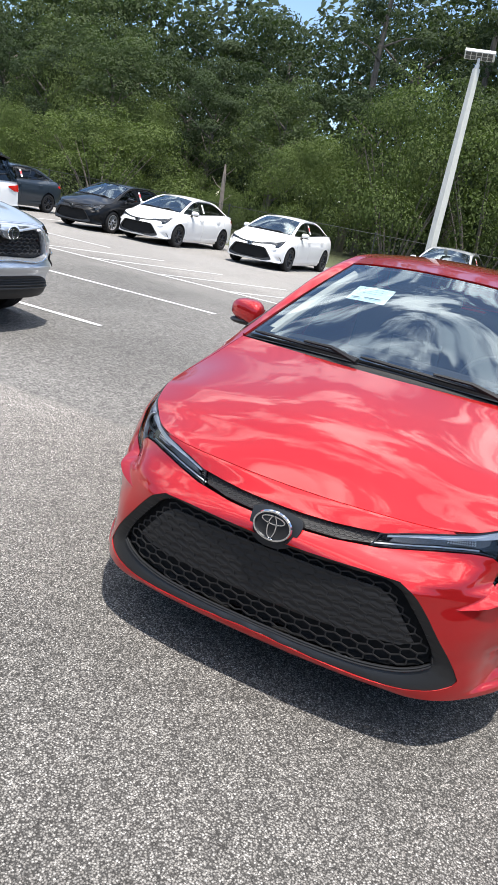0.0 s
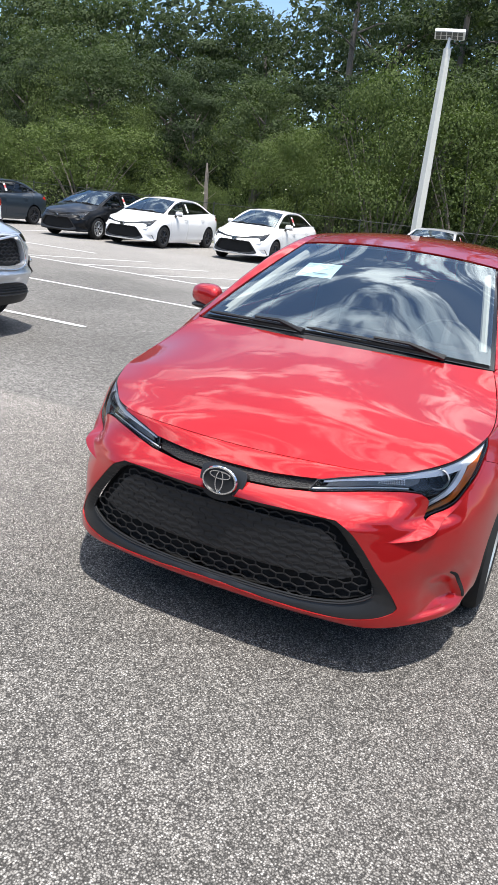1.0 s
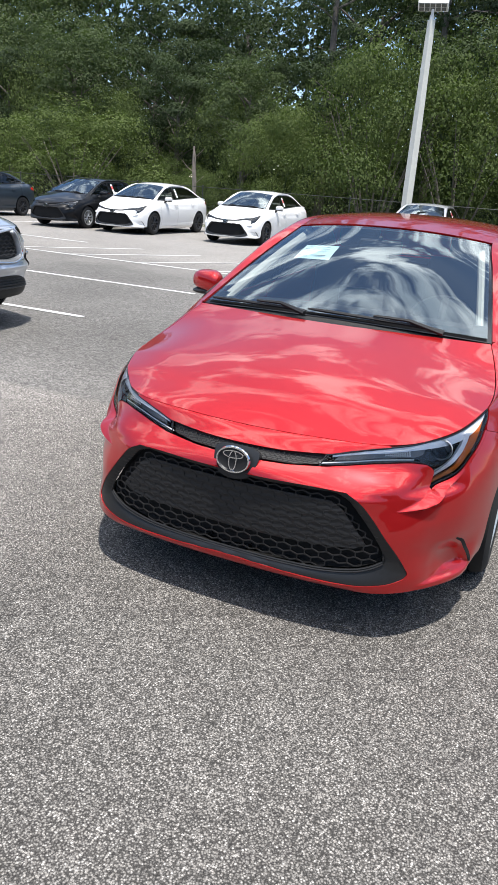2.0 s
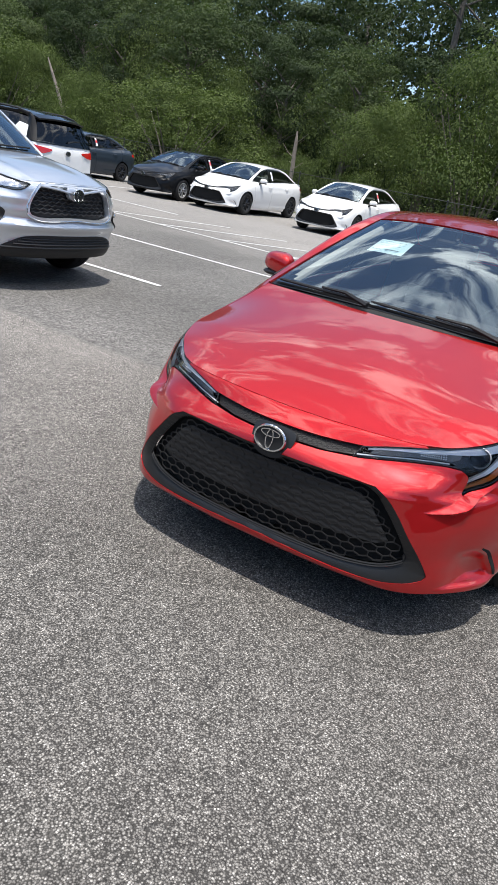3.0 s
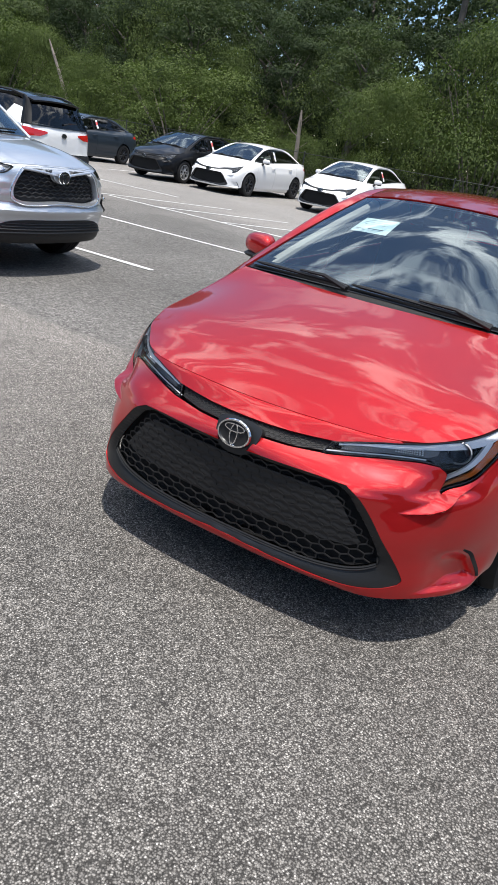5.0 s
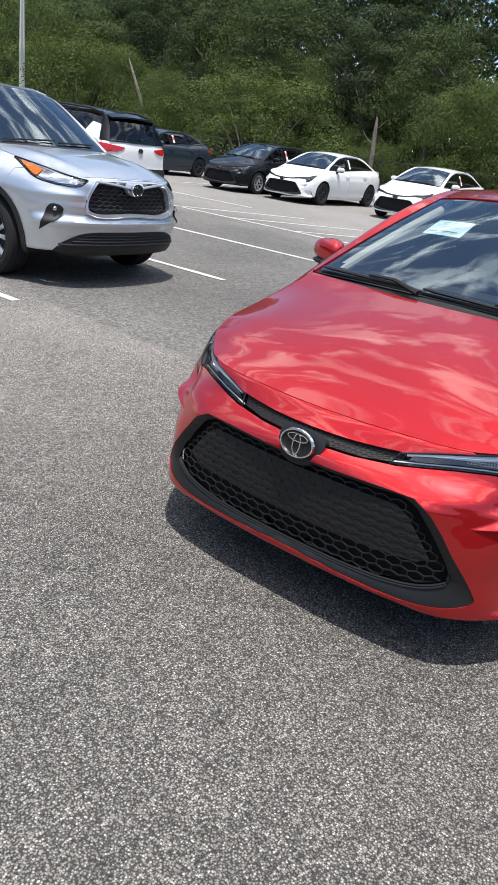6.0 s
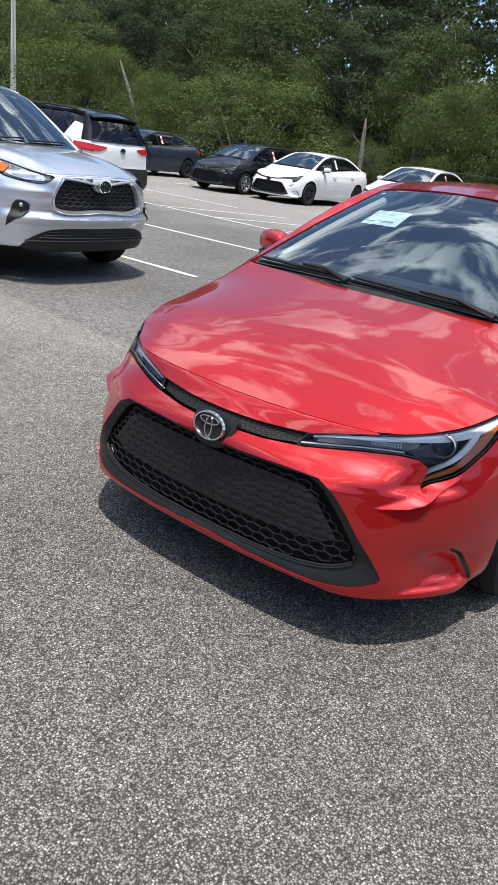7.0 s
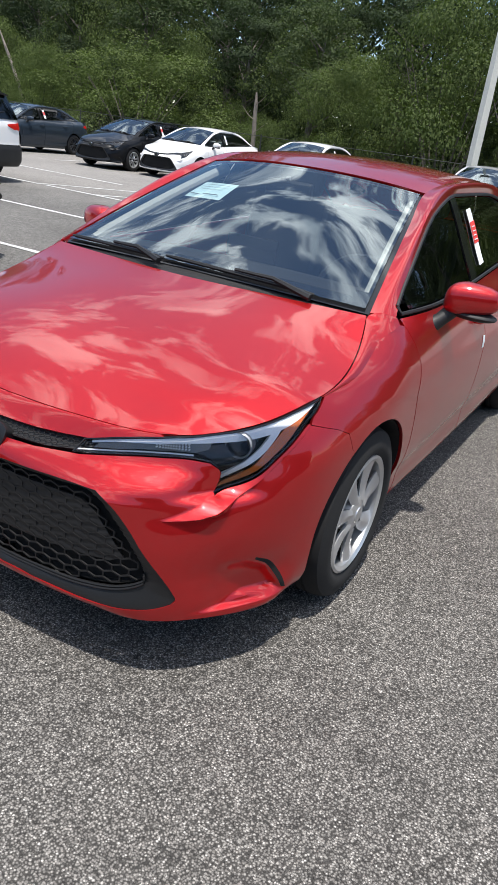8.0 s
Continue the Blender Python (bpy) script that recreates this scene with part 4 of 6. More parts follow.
    quarter = [(4.148, .9), (4.128, .75)] + arch(RS, ARCH_Z, ARCH_R, 98, -10) + [(4.62, .26), (4.80, .30), (4.80, .75), (4.84, .93), (4.78, 1.025), (4.6, 1.055), (4.135, belt(3.63) - .012)]
    sill = [(1.80, .228), (1.875, .232), (1.90, .240), (3.74, .240), (3.79, .21), (3.76, .165), (1.84, .165)]
    rear = [(4.63, .255), (4.81, .295), (4.81, .75), (4.85, .93), (4.95, 1.0), (5.2, 1.02), (k.length - .001, 1.03), (k.length - .001, .2), (5.0, .19), (4.7, .2)]
    for sg in (1, -1):
        one = lambda poly, sk=.012, off=0.0, cc=c2: region(poly, at(off), (cc[0] * 1.5, cc[1] * 1.5), sg < 0, False, sk)
        bm = one(fender, 0)
        lo_c = [k.at(s, z) for s, z in d(f_low, 5)]
        hi_c = spline([k.at(*HOOD_SIDE[-1])] + e3[len(HOOD_SIDE):] + [(.730, 1.165, .974), k.at(1.735, .958)], len(lo_c))
        hi_c = [np.array(p) + np.array((.004, 0, -.001)) for p in hi_c]
        md_c = [(np.array(p) + q) / 2 + np.array((.005, 0, .005)) * math.sin(math.pi * i / (len(lo_c) - 1)) for i, (p, q) in enumerate(zip(lo_c, hi_c))]
        flip = np.array((sg, 1, 1))
        fs = loft([np.array(lo_c) * flip, np.array(md_c) * flip, np.array(hi_c) * flip], len(lo_c) - 1, 6)
        surface(fs if sg > 0 else (lambda u, v: fs(1 - u, v)), len(lo_c) - 1, 6, 0, bm)
        bmesh.ops.remove_doubles(bm, verts=bm.verts[:], dist=.0008)
        if full:
            inner = [v for v in bm.verts if all(len(e_.link_faces) == 2 for e_ in v.link_edges)]
            for _ in range(8):
                bmesh.ops.smooth_vert(bm, verts=inner, factor=.5, use_axis_x=True, use_axis_y=True, use_axis_z=True)
        add_skirt(bm, .012)
        part("fender", bm, paint, car)
        dr = part("front_door", one(fdoor), paint, car)
        rd = part("rear_door", one(rdoor), paint, car)
        part("quarter_panel", one(quarter), paint, car)
        part("sill", one(sill), paint, car)
        # window frame and glass
        ys = [1.262 + (3.90 - 1.262) * i / 26 for i in range(27)]
        top = [(Y(y), side_z_top(y)) for y in ys]
        low = [(Y(y), belt(y)) for y in ys]
        gw = [(Y(y), side_z_top(y) - .012) for y in ys if side_z_top(y) - belt(y) > .03] + [(Y(y), belt(y) + .008) for y in ys[::-1] if side_z_top(y) - belt(y) > .03]
        for nm, lo_y, hi_y in (("front_window", 1.2, 2.20), ("rear_window", 2.29, 3.50), ("quarter_window", 3.53, 3.9)):
            sub = [p for p in gw if Y(lo_y) - 1e-6 <= p[0] <= Y(hi_y) + 1e-6]
            if len(sub) > 3:
                ends = [Y(lo_y), Y(hi_y)]
                tp = [(s, z) for s, z in gw[: len(gw) // 2] if ends[0] < s < ends[1]]
                bt = [(s, z) for s, z in gw[len(gw) // 2:] if ends[0] < s < ends[1]]
                if nm != "front_window":
                    tp = [(ends[0], side_z_top(lo_y) - .012)] + tp
                    bt = bt + [(ends[0], belt(lo_y) + .008)]
                if nm != "quarter_window":
                    tp = tp + [(ends[1], side_z_top(hi_y) - .012)]
                    bt = [(ends[1], belt(hi_y) + .008)] + bt
                part(nm, one(tp + bt, .004, -.008), SIDE_GLASS if nm == "front_window" else DARK_GLASS, car, "tinted side window")
        bm = bmesh.new()
        seal = [k.at(sg * s, z, .000) for s, z in top] + [k.at(sg * s, z, .000) for s, z in low[::-1]]
        tube(bm, seal + seal[:1], .0075, 6, False)
        part("window_seal", bm, PLASTIC, car, "black window seal")
        for yp, wd in ((2.245, .05), (3.515, .02)):
            bm = one([(Y(yp - wd), belt(yp - wd) - .01), (Y(yp + wd), belt(yp + wd) - .01), (Y(yp + wd - .03), side_z_top(yp + wd - .03)), (Y(yp - wd - .02), side_z_top(yp - wd - .02))], .01, -.002)
            part("pillar_trim", bm, GLOSS_BLACK, car, "gloss black door pillar")
        # cant rail from bonnet to boot
        c_low = [k.at(sg * s, z + .004) for s, z in top]
        c_up = [(sg * x, y, z) for x, y, z in WS_EDGE + ROOF_EDGE[1:] + RW_EDGE[1:]]
        lowc, upc = spline([k.at(sg * 1.735, .958)] + c_low[1:] + [k.at(sg * Y(4.04), 1.068)], 61), spline(c_up, 61)
        midc = [(a + b) / 2 + np.array((sg * .022, 0, .020)) * min(1, .15 + i / 14) for i, (a, b) in enumerate(zip(lowc, upc))]
        ff = loft([lowc, midc, upc], 60, 8)
        bm = surface(ff if sg > 0 else (lambda u, v: ff(u, 1 - v)), 60, 8, .012)
        part("roof_rail", bm, paint, car, "painted windscreen pillar and roof rail")
        # handle, liner
        for yh, zh in ((2.08, .835), (3.12, .86)):
            bm = bmesh.new()
            p = [k.at(sg * Y(yh + t * .19), zh + .006 * t, .004 + .028 * math.sin(math.pi * t) ** 0.5) for t in [i / 10 for i in range(11)]]
            tube(bm, p, [.008] + [.013] * 9 + [.008], 8)
            part("door_handle", bm, paint, dr if yh < 3 else rd)
        for s0 in (SX, RS):
            bm = bmesh.new()
            pts = arch(s0, ARCH_Z, ARCH_R - .004, -22, 202, 24)
            pa, pb = [k.at(sg * s, max(z, .2), -.012) for s, z in pts], [(sg * .50, k.at(s, .4)[1], max(z, .2)) for s, z in pts]
            g = loft([pa, pb], 24, 2)
            surface(g, 24, 2, bm=bm)
            part("wheel_liner", bm, CABIN, car, "black wheel arch liner")
    part("rear_bumper", region(rear, skin, (cell * 2, cz * 2), True), paint, car, "tail panel with bumper")
    # glass, roof, deck
    fw = crowned(WS_EDGE, WS_MID, 2.0, 2.0)
    n3 = 30 if full else 14
    ws = part("windscreen", surface(lambda u, v: fw(.02 + .965 * u, .015 + .97 * v), n3, n3, .004), GLASS, car, "clear windscreen with the sky in it")
    ws.visible_shadow = False
    bm = bmesh.new()
    for a0, a1, b0, b1 in ((0, .085, 0, 1), (.970, 1, 0, 1), (.08, .975, 0, .026), (.08, .975, .974, 1), (.08, .13, .024, .06), (.08, .13, .94, .976)):
        surface(lambda u, v: tuple(Vector(fw(a0 + (a1 - a0) * u, b0 + (b1 - b0) * v)) + Vector((0, .004, -.008))), 24, 24, bm=bm)
    part("windscreen_border", bm, GLOSS_BLACK, car, "black border of the windscreen")
    fr = crowned(ROOF_EDGE, ROOF_MID, 2.3, 2.0)
    part("roof", surface(lambda u, v: fr(u, v), n3, n3, .01), paint, car)
    frw = crowned(RW_EDGE, RW_MID, 2.2, 2.0)
    part("rear_windscreen", surface(lambda u, v: frw(u, v), 12, 16, .006), DARK_GLASS, car)
    bl_ = crowned([(.62, 4.04, 1.062), (.66, 4.30, 1.045), (.62, 4.50, 1.022)], [(0, 4.11, 1.085), (0, 4.36, 1.085), (0, 4.585, 1.055)], 2.4, 2.0)
    part("boot_lid", surface(lambda u, v: bl_(u, v), 10, 16, .03), paint, car)
    for sg in (1, -1):
        part("tail_lamp", region([(4.66, .90), (4.80, .86), (5.05, .83), (5.30, .83), (5.30, .91), (5.05, .95), (4.85, .955)], at(.004), c2, sg < 0, False, .01), TAIL_RED, car, "red tail lamp")
    # cowl and wipers
    bm = bmesh.new()
    surface(lambda u, v: tuple(Vector(f(1.0, v)) * (1 - u) + Vector(fw(.05, v)) * u + Vector((0, .004 * (1 - u), -.014 + .004 * u - .010 * math.sin(math.pi * u)))), 6, 24, bm=bm)
    cw = part("cowl", bm, PLASTIC, car, "black plastic cowl under the windscreen")
    for pv, x0, x1, lift in ((-.10, -.655, -.13, .0), (.52, -.13, .50, .0)):
        bm = bmesh.new()
        pts = []
        for i in range(13):
            t = i / 12
            x = x0 + (x1 - x0) * t
            v = (x / .70 + 1) / 2
            q = Vector(fw(lift + .010 + (.02 * (1 - t)), 1 - v)) + Vector((0, -.012, .010))
            pts.append(q)
        tube(bm, pts, [.004] + [.008] * 11 + [.004], 6)
        wp = part("wiper", bm, PLASTIC, car, "black wiper blade")
        bm = bmesh.new()
        tube(bm, [Vector(fw(.0, 1 - (x1 / .70 + 1) / 2)) + Vector((0, -.035, .006)), pts[9] + Vector((0, -.004, .018)), pts[6] + Vector((0, -.002, .014))], [.013, .009, .006], 6)
        part("wiper_arm", bm, PLASTIC, wp)
    # mirrors
    for sg in (1, -1):
        mr = new("door_mirror")
        mr.parent = car
        bm = bmesh.new()
        bmesh.ops.create_uvsphere(bm, u_segments=28, v_segments=16, radius=1)
        for v in bm.verts:
            x, y, z = (math.copysign(abs(c) ** .72, c) for c in v.co)
            t = (x + 1) / 2
            v.co = (sg * (.830 + .205 * t), 1.60 + .05 * t + y * (.078 - .02 * t) * (1.0 if y < 0 else .55), .988 + .012 * t + z * (.086 - .026 * t) * (1.0 if z > 0 else .66))
        if sg < 0:
            bmesh.ops.reverse_faces(bm, faces=bm.faces[:])
        part("mirror_cap", bm, paint, mr, "painted mirror housing")
        bm = bmesh.new()
        tube(bm, [(sg * .815, 1.545, .892), (sg * .838, 1.565, .915), (sg * .870, 1.595, .955)], [.034, .028, .030], 14)
        bmesh.ops.create_uvsphere(bm, u_segments=24, v_segments=10, radius=1, matrix=Matrix.LocRotScale((sg * .935, 1.63, .948), Euler((0, sg * .06, sg * .2)), (.100, .066, .022)))
        part("mirror_arm", bm, PLASTIC, mr, "black mirror foot")
        bm = bmesh.new()
        box(bm, min(sg * .85, sg * 1.0), max(sg * .85, sg * 1.0), 1.655, 1.662, .95, 1.025, .003)
        part("mirror_glass", bm, CHROME, mr)
    # underside and cabin
    bm = bmesh.new()
    tube(bm, [(0, .30, .235), (0, .60, .232), (0, 4.2, .235), (0, 4.4, .26)], [.05] * 4, 8)
    for v in bm.verts:
        v.co.x *= 10 if v.co.y < .45 else 11.5
    tray = [k.at(s, .19, -.03) for s in [i * .05 for i in range(22)]]
    tray = tray + [(.62, .62, .19), (.62, 1.5, .19)]
    top = [bm.verts.new((x, y, z + .012)) for x, y, z in tray] + [bm.verts.new((-x, y, z + .012)) for x, y, z in tray[:0:-1]]
    bm.faces.new(top)
    part("underside", bm, CABIN, car, "black underside")
    bm = bmesh.new()
    box(bm, -.40, .40, .26, 1.02, .29, .64, .03)
    part("engine_bay", bm, CABIN, car)
    bm = bmesh.new()
    box(bm, -.78, .78, 1.15, 4.3, .29, .62, .03)
    part("cabin_floor", bm, CABIN, car)
    if full:
        cabin(car, fw)
    for sg in (1, -1):
        wheel(car, sg * .772, .958, .316, .316, .213, sg, style)
        wheel(car, sg * .772, 3.66, .316, .316, .213, sg, style)
    # black strip on the skin for the shade in the slot before the front wheels
    for sg in (1, -1):
        slot = d([(.895, .368), (.94, .341), (.982, .290), (1.012, .240)], 5) + d([(1.028, .236), (1.000, .292), (.952, .349), (.898, .375)], 5)
        part("vent_slot", region(slot, lambda s, z: k.at(s, z, .0012 - hollow(abs(s), z)), (.01, .01), sg < 0, False, .01), SHADE_BLACK, car, "black strip for the shaded slot in the bumper corner")
    if full:
        # dealer's sheet behind the windscreen, and a tag on the door
        sheet_ = lambda a, b: (lambda u, v: tuple(Vector(fw(a[0] + (a[1] - a[0]) * u, b[0] + (b[1] - b[0]) * v)) + Vector((0, .012, -.016))))
        st = part("windscreen_sheet", surface(sheet_((.565, .735), (.665, .832)), 6, 6), PAPER_BLUE, car, "pale blue printed sheet behind the windscreen")
        for i, (u0, v0, v1) in enumerate(((.70, .69, .80), (.675, .69, .815), (.65, .70, .80), (.60, .69, .76), (.592, .775, .815))):
            bm = bmesh.new()
            bar(bm, Vector(fw(u0, v0)) + Vector((0, .008, -.011)), Vector(fw(u0, v1)) + Vector((0, .008, -.011)), .0016 if i < 3 else .004, (0, 1, 0))
            part("print_line", bm, LAMP_GREY, st)
        part("door_tag", region([(2.763, .690), (2.798, .688), (2.803, .745), (2.768, .747)], at(.003), (.02, .02), skirt=.001), PAPER, car, "small white paper tag")
    # price strip on the rear side window
    if sticker:
        for sg in (1,):
            st = part("window_sticker", region([(2.900, 1.040), (2.985, 1.048), (2.975, 1.283), (2.892, 1.276)], at(.002), (.02, .03), False, skirt=.001), PAPER, car, "white paper strip on the side window")
            part("sticker_band", region([(2.898, 1.132), (2.981, 1.140), (2.978, 1.231), (2.895, 1.223)], at(.0045), (.02, .03), False, skirt=.001), STICKER_RED if sticker == "red" else PAPER, st, "red band")
            bm = bmesh.new()
            for i in range(4):
                bar(bm, k.at(2.908, 1.150 + i * .018, .006), k.at(2.962 - .008 * (i % 2), 1.153 + i * .018, .006), .004)
            part("sticker_print", bm, PAPER, st)
    return car


def cabin(car, fw):
    """Dashboard, seats, wheel and trim, seen through the windscreen."""
    ins = new("interior")
    ins.parent = car
    bm = bmesh.new()
    f = crowned([(.68, 1.16, .955), (.69, 1.40, .965), (.70, 1.62, .93), (.70, 1.66, .76)], [(0, 1.07, .96), (0, 1.36, .985), (0, 1.60, .955), (0, 1.66, .74)], 2.0, 2.0)
    surface(lambda u, v: f(u, v), 16, 20, .01, bm)
    part("dashboard", bm, CABIN, ins, "black dashboard")
    bm = bmesh.new()
    box(bm, -.12, .12, 1.50, 1.53, .985, 1.085, .012)
    part("screen", bm, GLOSS_BLACK, ins, "dark centre screen")
    for sx in (.36, -.36):
        bm = bmesh.new()
        box(bm, sx - .25, sx + .25, 1.95, 2.45, .45, .62, .06, 3)
        part("seat_cushion", bm, CABIN, ins)
        bm = bmesh.new()
        box(bm, -.24, .24, -.07, .07, 0, .62, .055, 3)
        bm.transform(pose(sx, 2.42, .60, -16))
        st = part("seat_back", bm, SEAT, ins, "black cloth front seat")
        bm = bmesh.new()
        box(bm, -.13, .13, -.05, .05, 0, .18, .045, 3)
        bm.transform(pose(sx, 2.62, 1.20, -12))
        part("headrest", bm, SEAT, ins)
        bm = bmesh.new()
        for o in (-.05, .05):
            tube(bm, [(sx + o, 2.60, 1.15), (sx + o, 2.63, 1.24)], .007, 8)
        part("headrest_post", bm, CHROME, ins)
    bm = bmesh.new()
    box(bm, -.64, .64, 3.25, 3.45, .60, 1.12, .06, 3)
    part("rear_seat", bm, SEAT, ins)
    bm = bmesh.new()
    lathe(bm, [(-.014, .185), (0, .199), (.014, .185), (0, .171), (-.014, .185)], 32, "z")
    for a in (90, 210, 330):
        tube(bm, [(0, 0, 0), (.18 * math.cos(radians(a)), .18 * math.sin(radians(a)), 0)], .02, 8)
    bmesh.ops.create_uvsphere(bm, u_segments=16, v_segments=8, radius=.045, matrix=Matrix.Diagonal((1, 1, .35, 1)))
    bm.transform(pose(.36, 1.84, .87, 64))
    part("steering_wheel", bm, CABIN, ins, "black steering wheel")
    bm = bmesh.new()
    box(bm, -.115, .115, -.015, .02, -.035, .035, .014, 3)
    bm.transform(pose(0, 1.78, 1.275, 10))
    tube(bm, [(0, 1.79, 1.285), (0, 1.76, 1.325)], .01, 8)
    part("rear_view_mirror", bm, PLASTIC, ins, "black rear-view mirror")
    for sg in (1, -1):
        bm = bmesh.new()
        pts = [Vector((sg * (x - .046), y + .036, z - .034)) for x, y, z in spline(WS_EDGE, 14)]
        tube(bm, pts, [.034] + [.026] * 12 + [.030], 10)
        part("pillar_lining", bm, TRIM_GREY, ins, "pale grey pillar lining")
    bm = bmesh.new()
    f = crowned([(.50, 2.06, 1.325), (.51, 2.6, 1.36), (.49, 3.35, 1.33)], [(0, 1.96, 1.362), (0, 2.6, 1.41), (0, 3.35, 1.36)], 2.2, 2.0)
    surface(lambda u, v: f(u, 1 - v), 8, 10, bm=bm)
    part("roof_lining", bm, TRIM_GREY, ins, "pale grey roof lining")


# ==== the tall estate cars ====
SUV_OUTLINE = [(0, .02), (.25, .03), (.5, .075), (.68, .155), (.81, .29), (.895, .48), (.94, .72), (.96, 1.0), (.965, 1.5), (.965, 3.5), (.955, 4.2), (.92, 4.6), (.80, 4.83), (.5, 4.92), (0, 4.95)]
Q_NOSE = [(.24, .16), (.30, .07), (.36, .025), (.42, .015), (.50, .03), (.56, .02), (.62, .0), (.70, .0), (.80, .012), (.92, .022), (.98, .05), (1.01, .10), (1.05, .20)]
Q_CORNER = [(.24, .16), (.30, .07), (.36, .03), (.45, .02), (.56, .0), (.66, .0), (.74, .01), (.84, .03), (.90, .05), (.95, .08), (1.0, .125), (1.05, .21)]
Q_LAMP = [(.24, .12), (.30, .05), (.40, .015), (.55, .0), (.70, .0), (.82, .005), (.90, .025), (.96, .06), (1.01, .115), (1.07, .21)]
Q_WHEEL = [(.24, .1), (.30, .04), (.45, -.008), (.80, -.012), (.90, .004), (.98, .035), (1.04, .085), (1.09, .15), (1.14, .25)]
Q_PILLAR = [(.2, .13), (.27, .08), (.36, .03), (.6, .008), (.8, .0), (.95, .008), (1.05, .045), (1.10, .085), (1.15, .12), (1.3, .18), (1.5, .255), (1.62, .32), (1.72, .44)]
Q_DOOR = [(.2, .13), (.27, .08), (.36, .03), (.5, .02), (.7, .0), (.85, .0), (.95, .006), (1.05, .03), (1.10, .06), (1.15, .09), (1.3, .15), (1.5, .235), (1.62, .30), (1.72, .42)]
Q_TAIL = [(.2, .14), (.30, .06), (.42, .0), (.60, .0), (.72, .03), (.85, .035), (1.0, .045), (1.12, .075), (1.3, .17), (1.5, .29), (1.6, .36), (1.72, .45)]
SUV = Skin(SUV_OUTLINE, [(("x", 0.0), Q_NOSE), (("x", 0.5), Q_NOSE), (("x", 0.78), Q_CORNER), (("y", 0.6), Q_LAMP), (("y", 1.0), Q_WHEEL), (("y", 1.5), Q_PILLAR), (("y", 2.5), Q_DOOR), (("y", 3.4), Q_DOOR), (("y", 3.85), Q_DOOR), (("y", 4.6), Q_TAIL), (("end", 0), Q_TAIL)])


def tall_car(name, paint, roof_paint, label, m, style="suv", cell=.03):
    k = SUV
    car = thing(name, label, "car", "", m)
    X, Y, d = k.sx, k.sy, densify
    c2 = (cell, cell * .7)
    def at(off):
        return lambda s, z: k.at(s, z, off)

    def sculpt(s, z):
        """The bumper's flared lower edge, its hollow and the shelf under the lamps."""
        a = abs(s)
        f = .024 * math.exp(-((z - .595) / .04) ** 2) - .016 * math.exp(-((z - .675) / .04) ** 2)
        h = .012 * math.exp(-((z - .835) / .03) ** 2) * smooth(X(.50), X(.62), a)
        return k.at(s, z, (f + h) * (1 - smooth(X(.80), Y(.50), a)))

    shut = [(0, 1.004), (.30, 1.002), (.52, .996), (.62, .992)]
    side = [(.62, .992), (.727, 1.006), (.971, 1.037), (1.17, 1.060), (1.425, 1.090), (1.675, 1.120), (Y(1.30), 1.146)]
    # bonnet
    e = [k.at(s, z) for s, z in side]
    mid = [k.at(0, 1.004), (0, .35, 1.075), (0, .60, 1.115), (0, .90, 1.145), (0, 1.17, 1.165)]
    f = crowned(e, mid, 2.6, 1.8, lambda u, a: .018 * math.exp(-((a - .72) / .12) ** 2) * math.sin(math.pi * min(1, u * 1.1)))
    fr = spline(shut, 41)

    def bonnet(u, v):
        p, q = Vector(f(u, v)), Vector(f(0, v))
        w = 1 - 2 * v
        i = min(abs(w) * 40, 39.999)
        g = fr[int(i)] * (1 - i % 1) + fr[int(i) + 1] * (i % 1)
        return p + (Vector(k.at(math.copysign(g[0], w), g[1])) - q) * (1 - u) ** 5

    part("bonnet", surface(bonnet, 36, 40, .02), paint, car, "bonnet with raised shoulders")
    # grille
    g_out = d([(0, .994), (.37, .987), (.43, .976), (.507, .885), (.553, .765), (.545, .710), (.48, .674), (0, .676)], 6)
    g_in = d([(0, .976), (.36, .971), (.412, .962), (.483, .882), (.528, .768), (.52, .722), (.46, .699), (0, .701)], 6)
    fr_ = part("grille_frame", region(g_out + g_in[::-1], at(.012), c2, True, skirt=.05), paint, car, "silver grille frame")
    bm = bmesh.new()
    rim = [k.at(s, z, .012) for s, z in g_out]
    tube(bm, [(-p[0], p[1], p[2]) for p in rim[::-1]] + rim[1:], .0055, 6)
    part("grille_trim", bm, CHROME, fr_, "bright grille trim")
    part("grille_back", region(g_in, at(-.05), (.06, .04), True, skirt=0), CABIN, fr_)
    for i in range(7):
        z = .730 + i * .0335
        ws = float(np.interp(z, (.72, .77, .88, .96), (.51, .525, .48, .40))) - .012
        bm = bmesh.new()
        pts = [k.at(ws * (2 * t / 48 - 1), z + .009 * math.sin(t * 1.57 + 3.1 * i), -.034) for t in range(49)]
        tube(bm, pts, .0065, 6)
        part("grille_bar", bm, PLASTIC, fr_)
    bm = bmesh.new()
    part("badge_shield", region([(u, v) for u, v in spline([(-.115, .955), (-.088, .885), (0, .855), (.088, .885), (.115, .955), (.09, .985), (0, .99), (-.09, .985), (-.115, .955)], 40)[:-1]], at(.010), (.03, .02), skirt=.04, bm=bm), paint, car)
    badge(car, pose(0, .008, .912, -4), .068, .056)
    for sg in (1, -1):
        bm = bmesh.new()
        tube(bm, [k.at(sg * a, z, .006) for a, z in d([(.43, .968), (.30, .958), (.16, .942), (.06, .925)], 5)], .012, 8)
        part("grille_wing", bm, paint, fr_, "silver wing bar beside the badge")
    # bumper
    lamp_low = [(.52, .968), (.60, .918), (.78, .912), (.90, .922), (1.03, .942), (1.22, 1.008), (1.42, 1.074)]
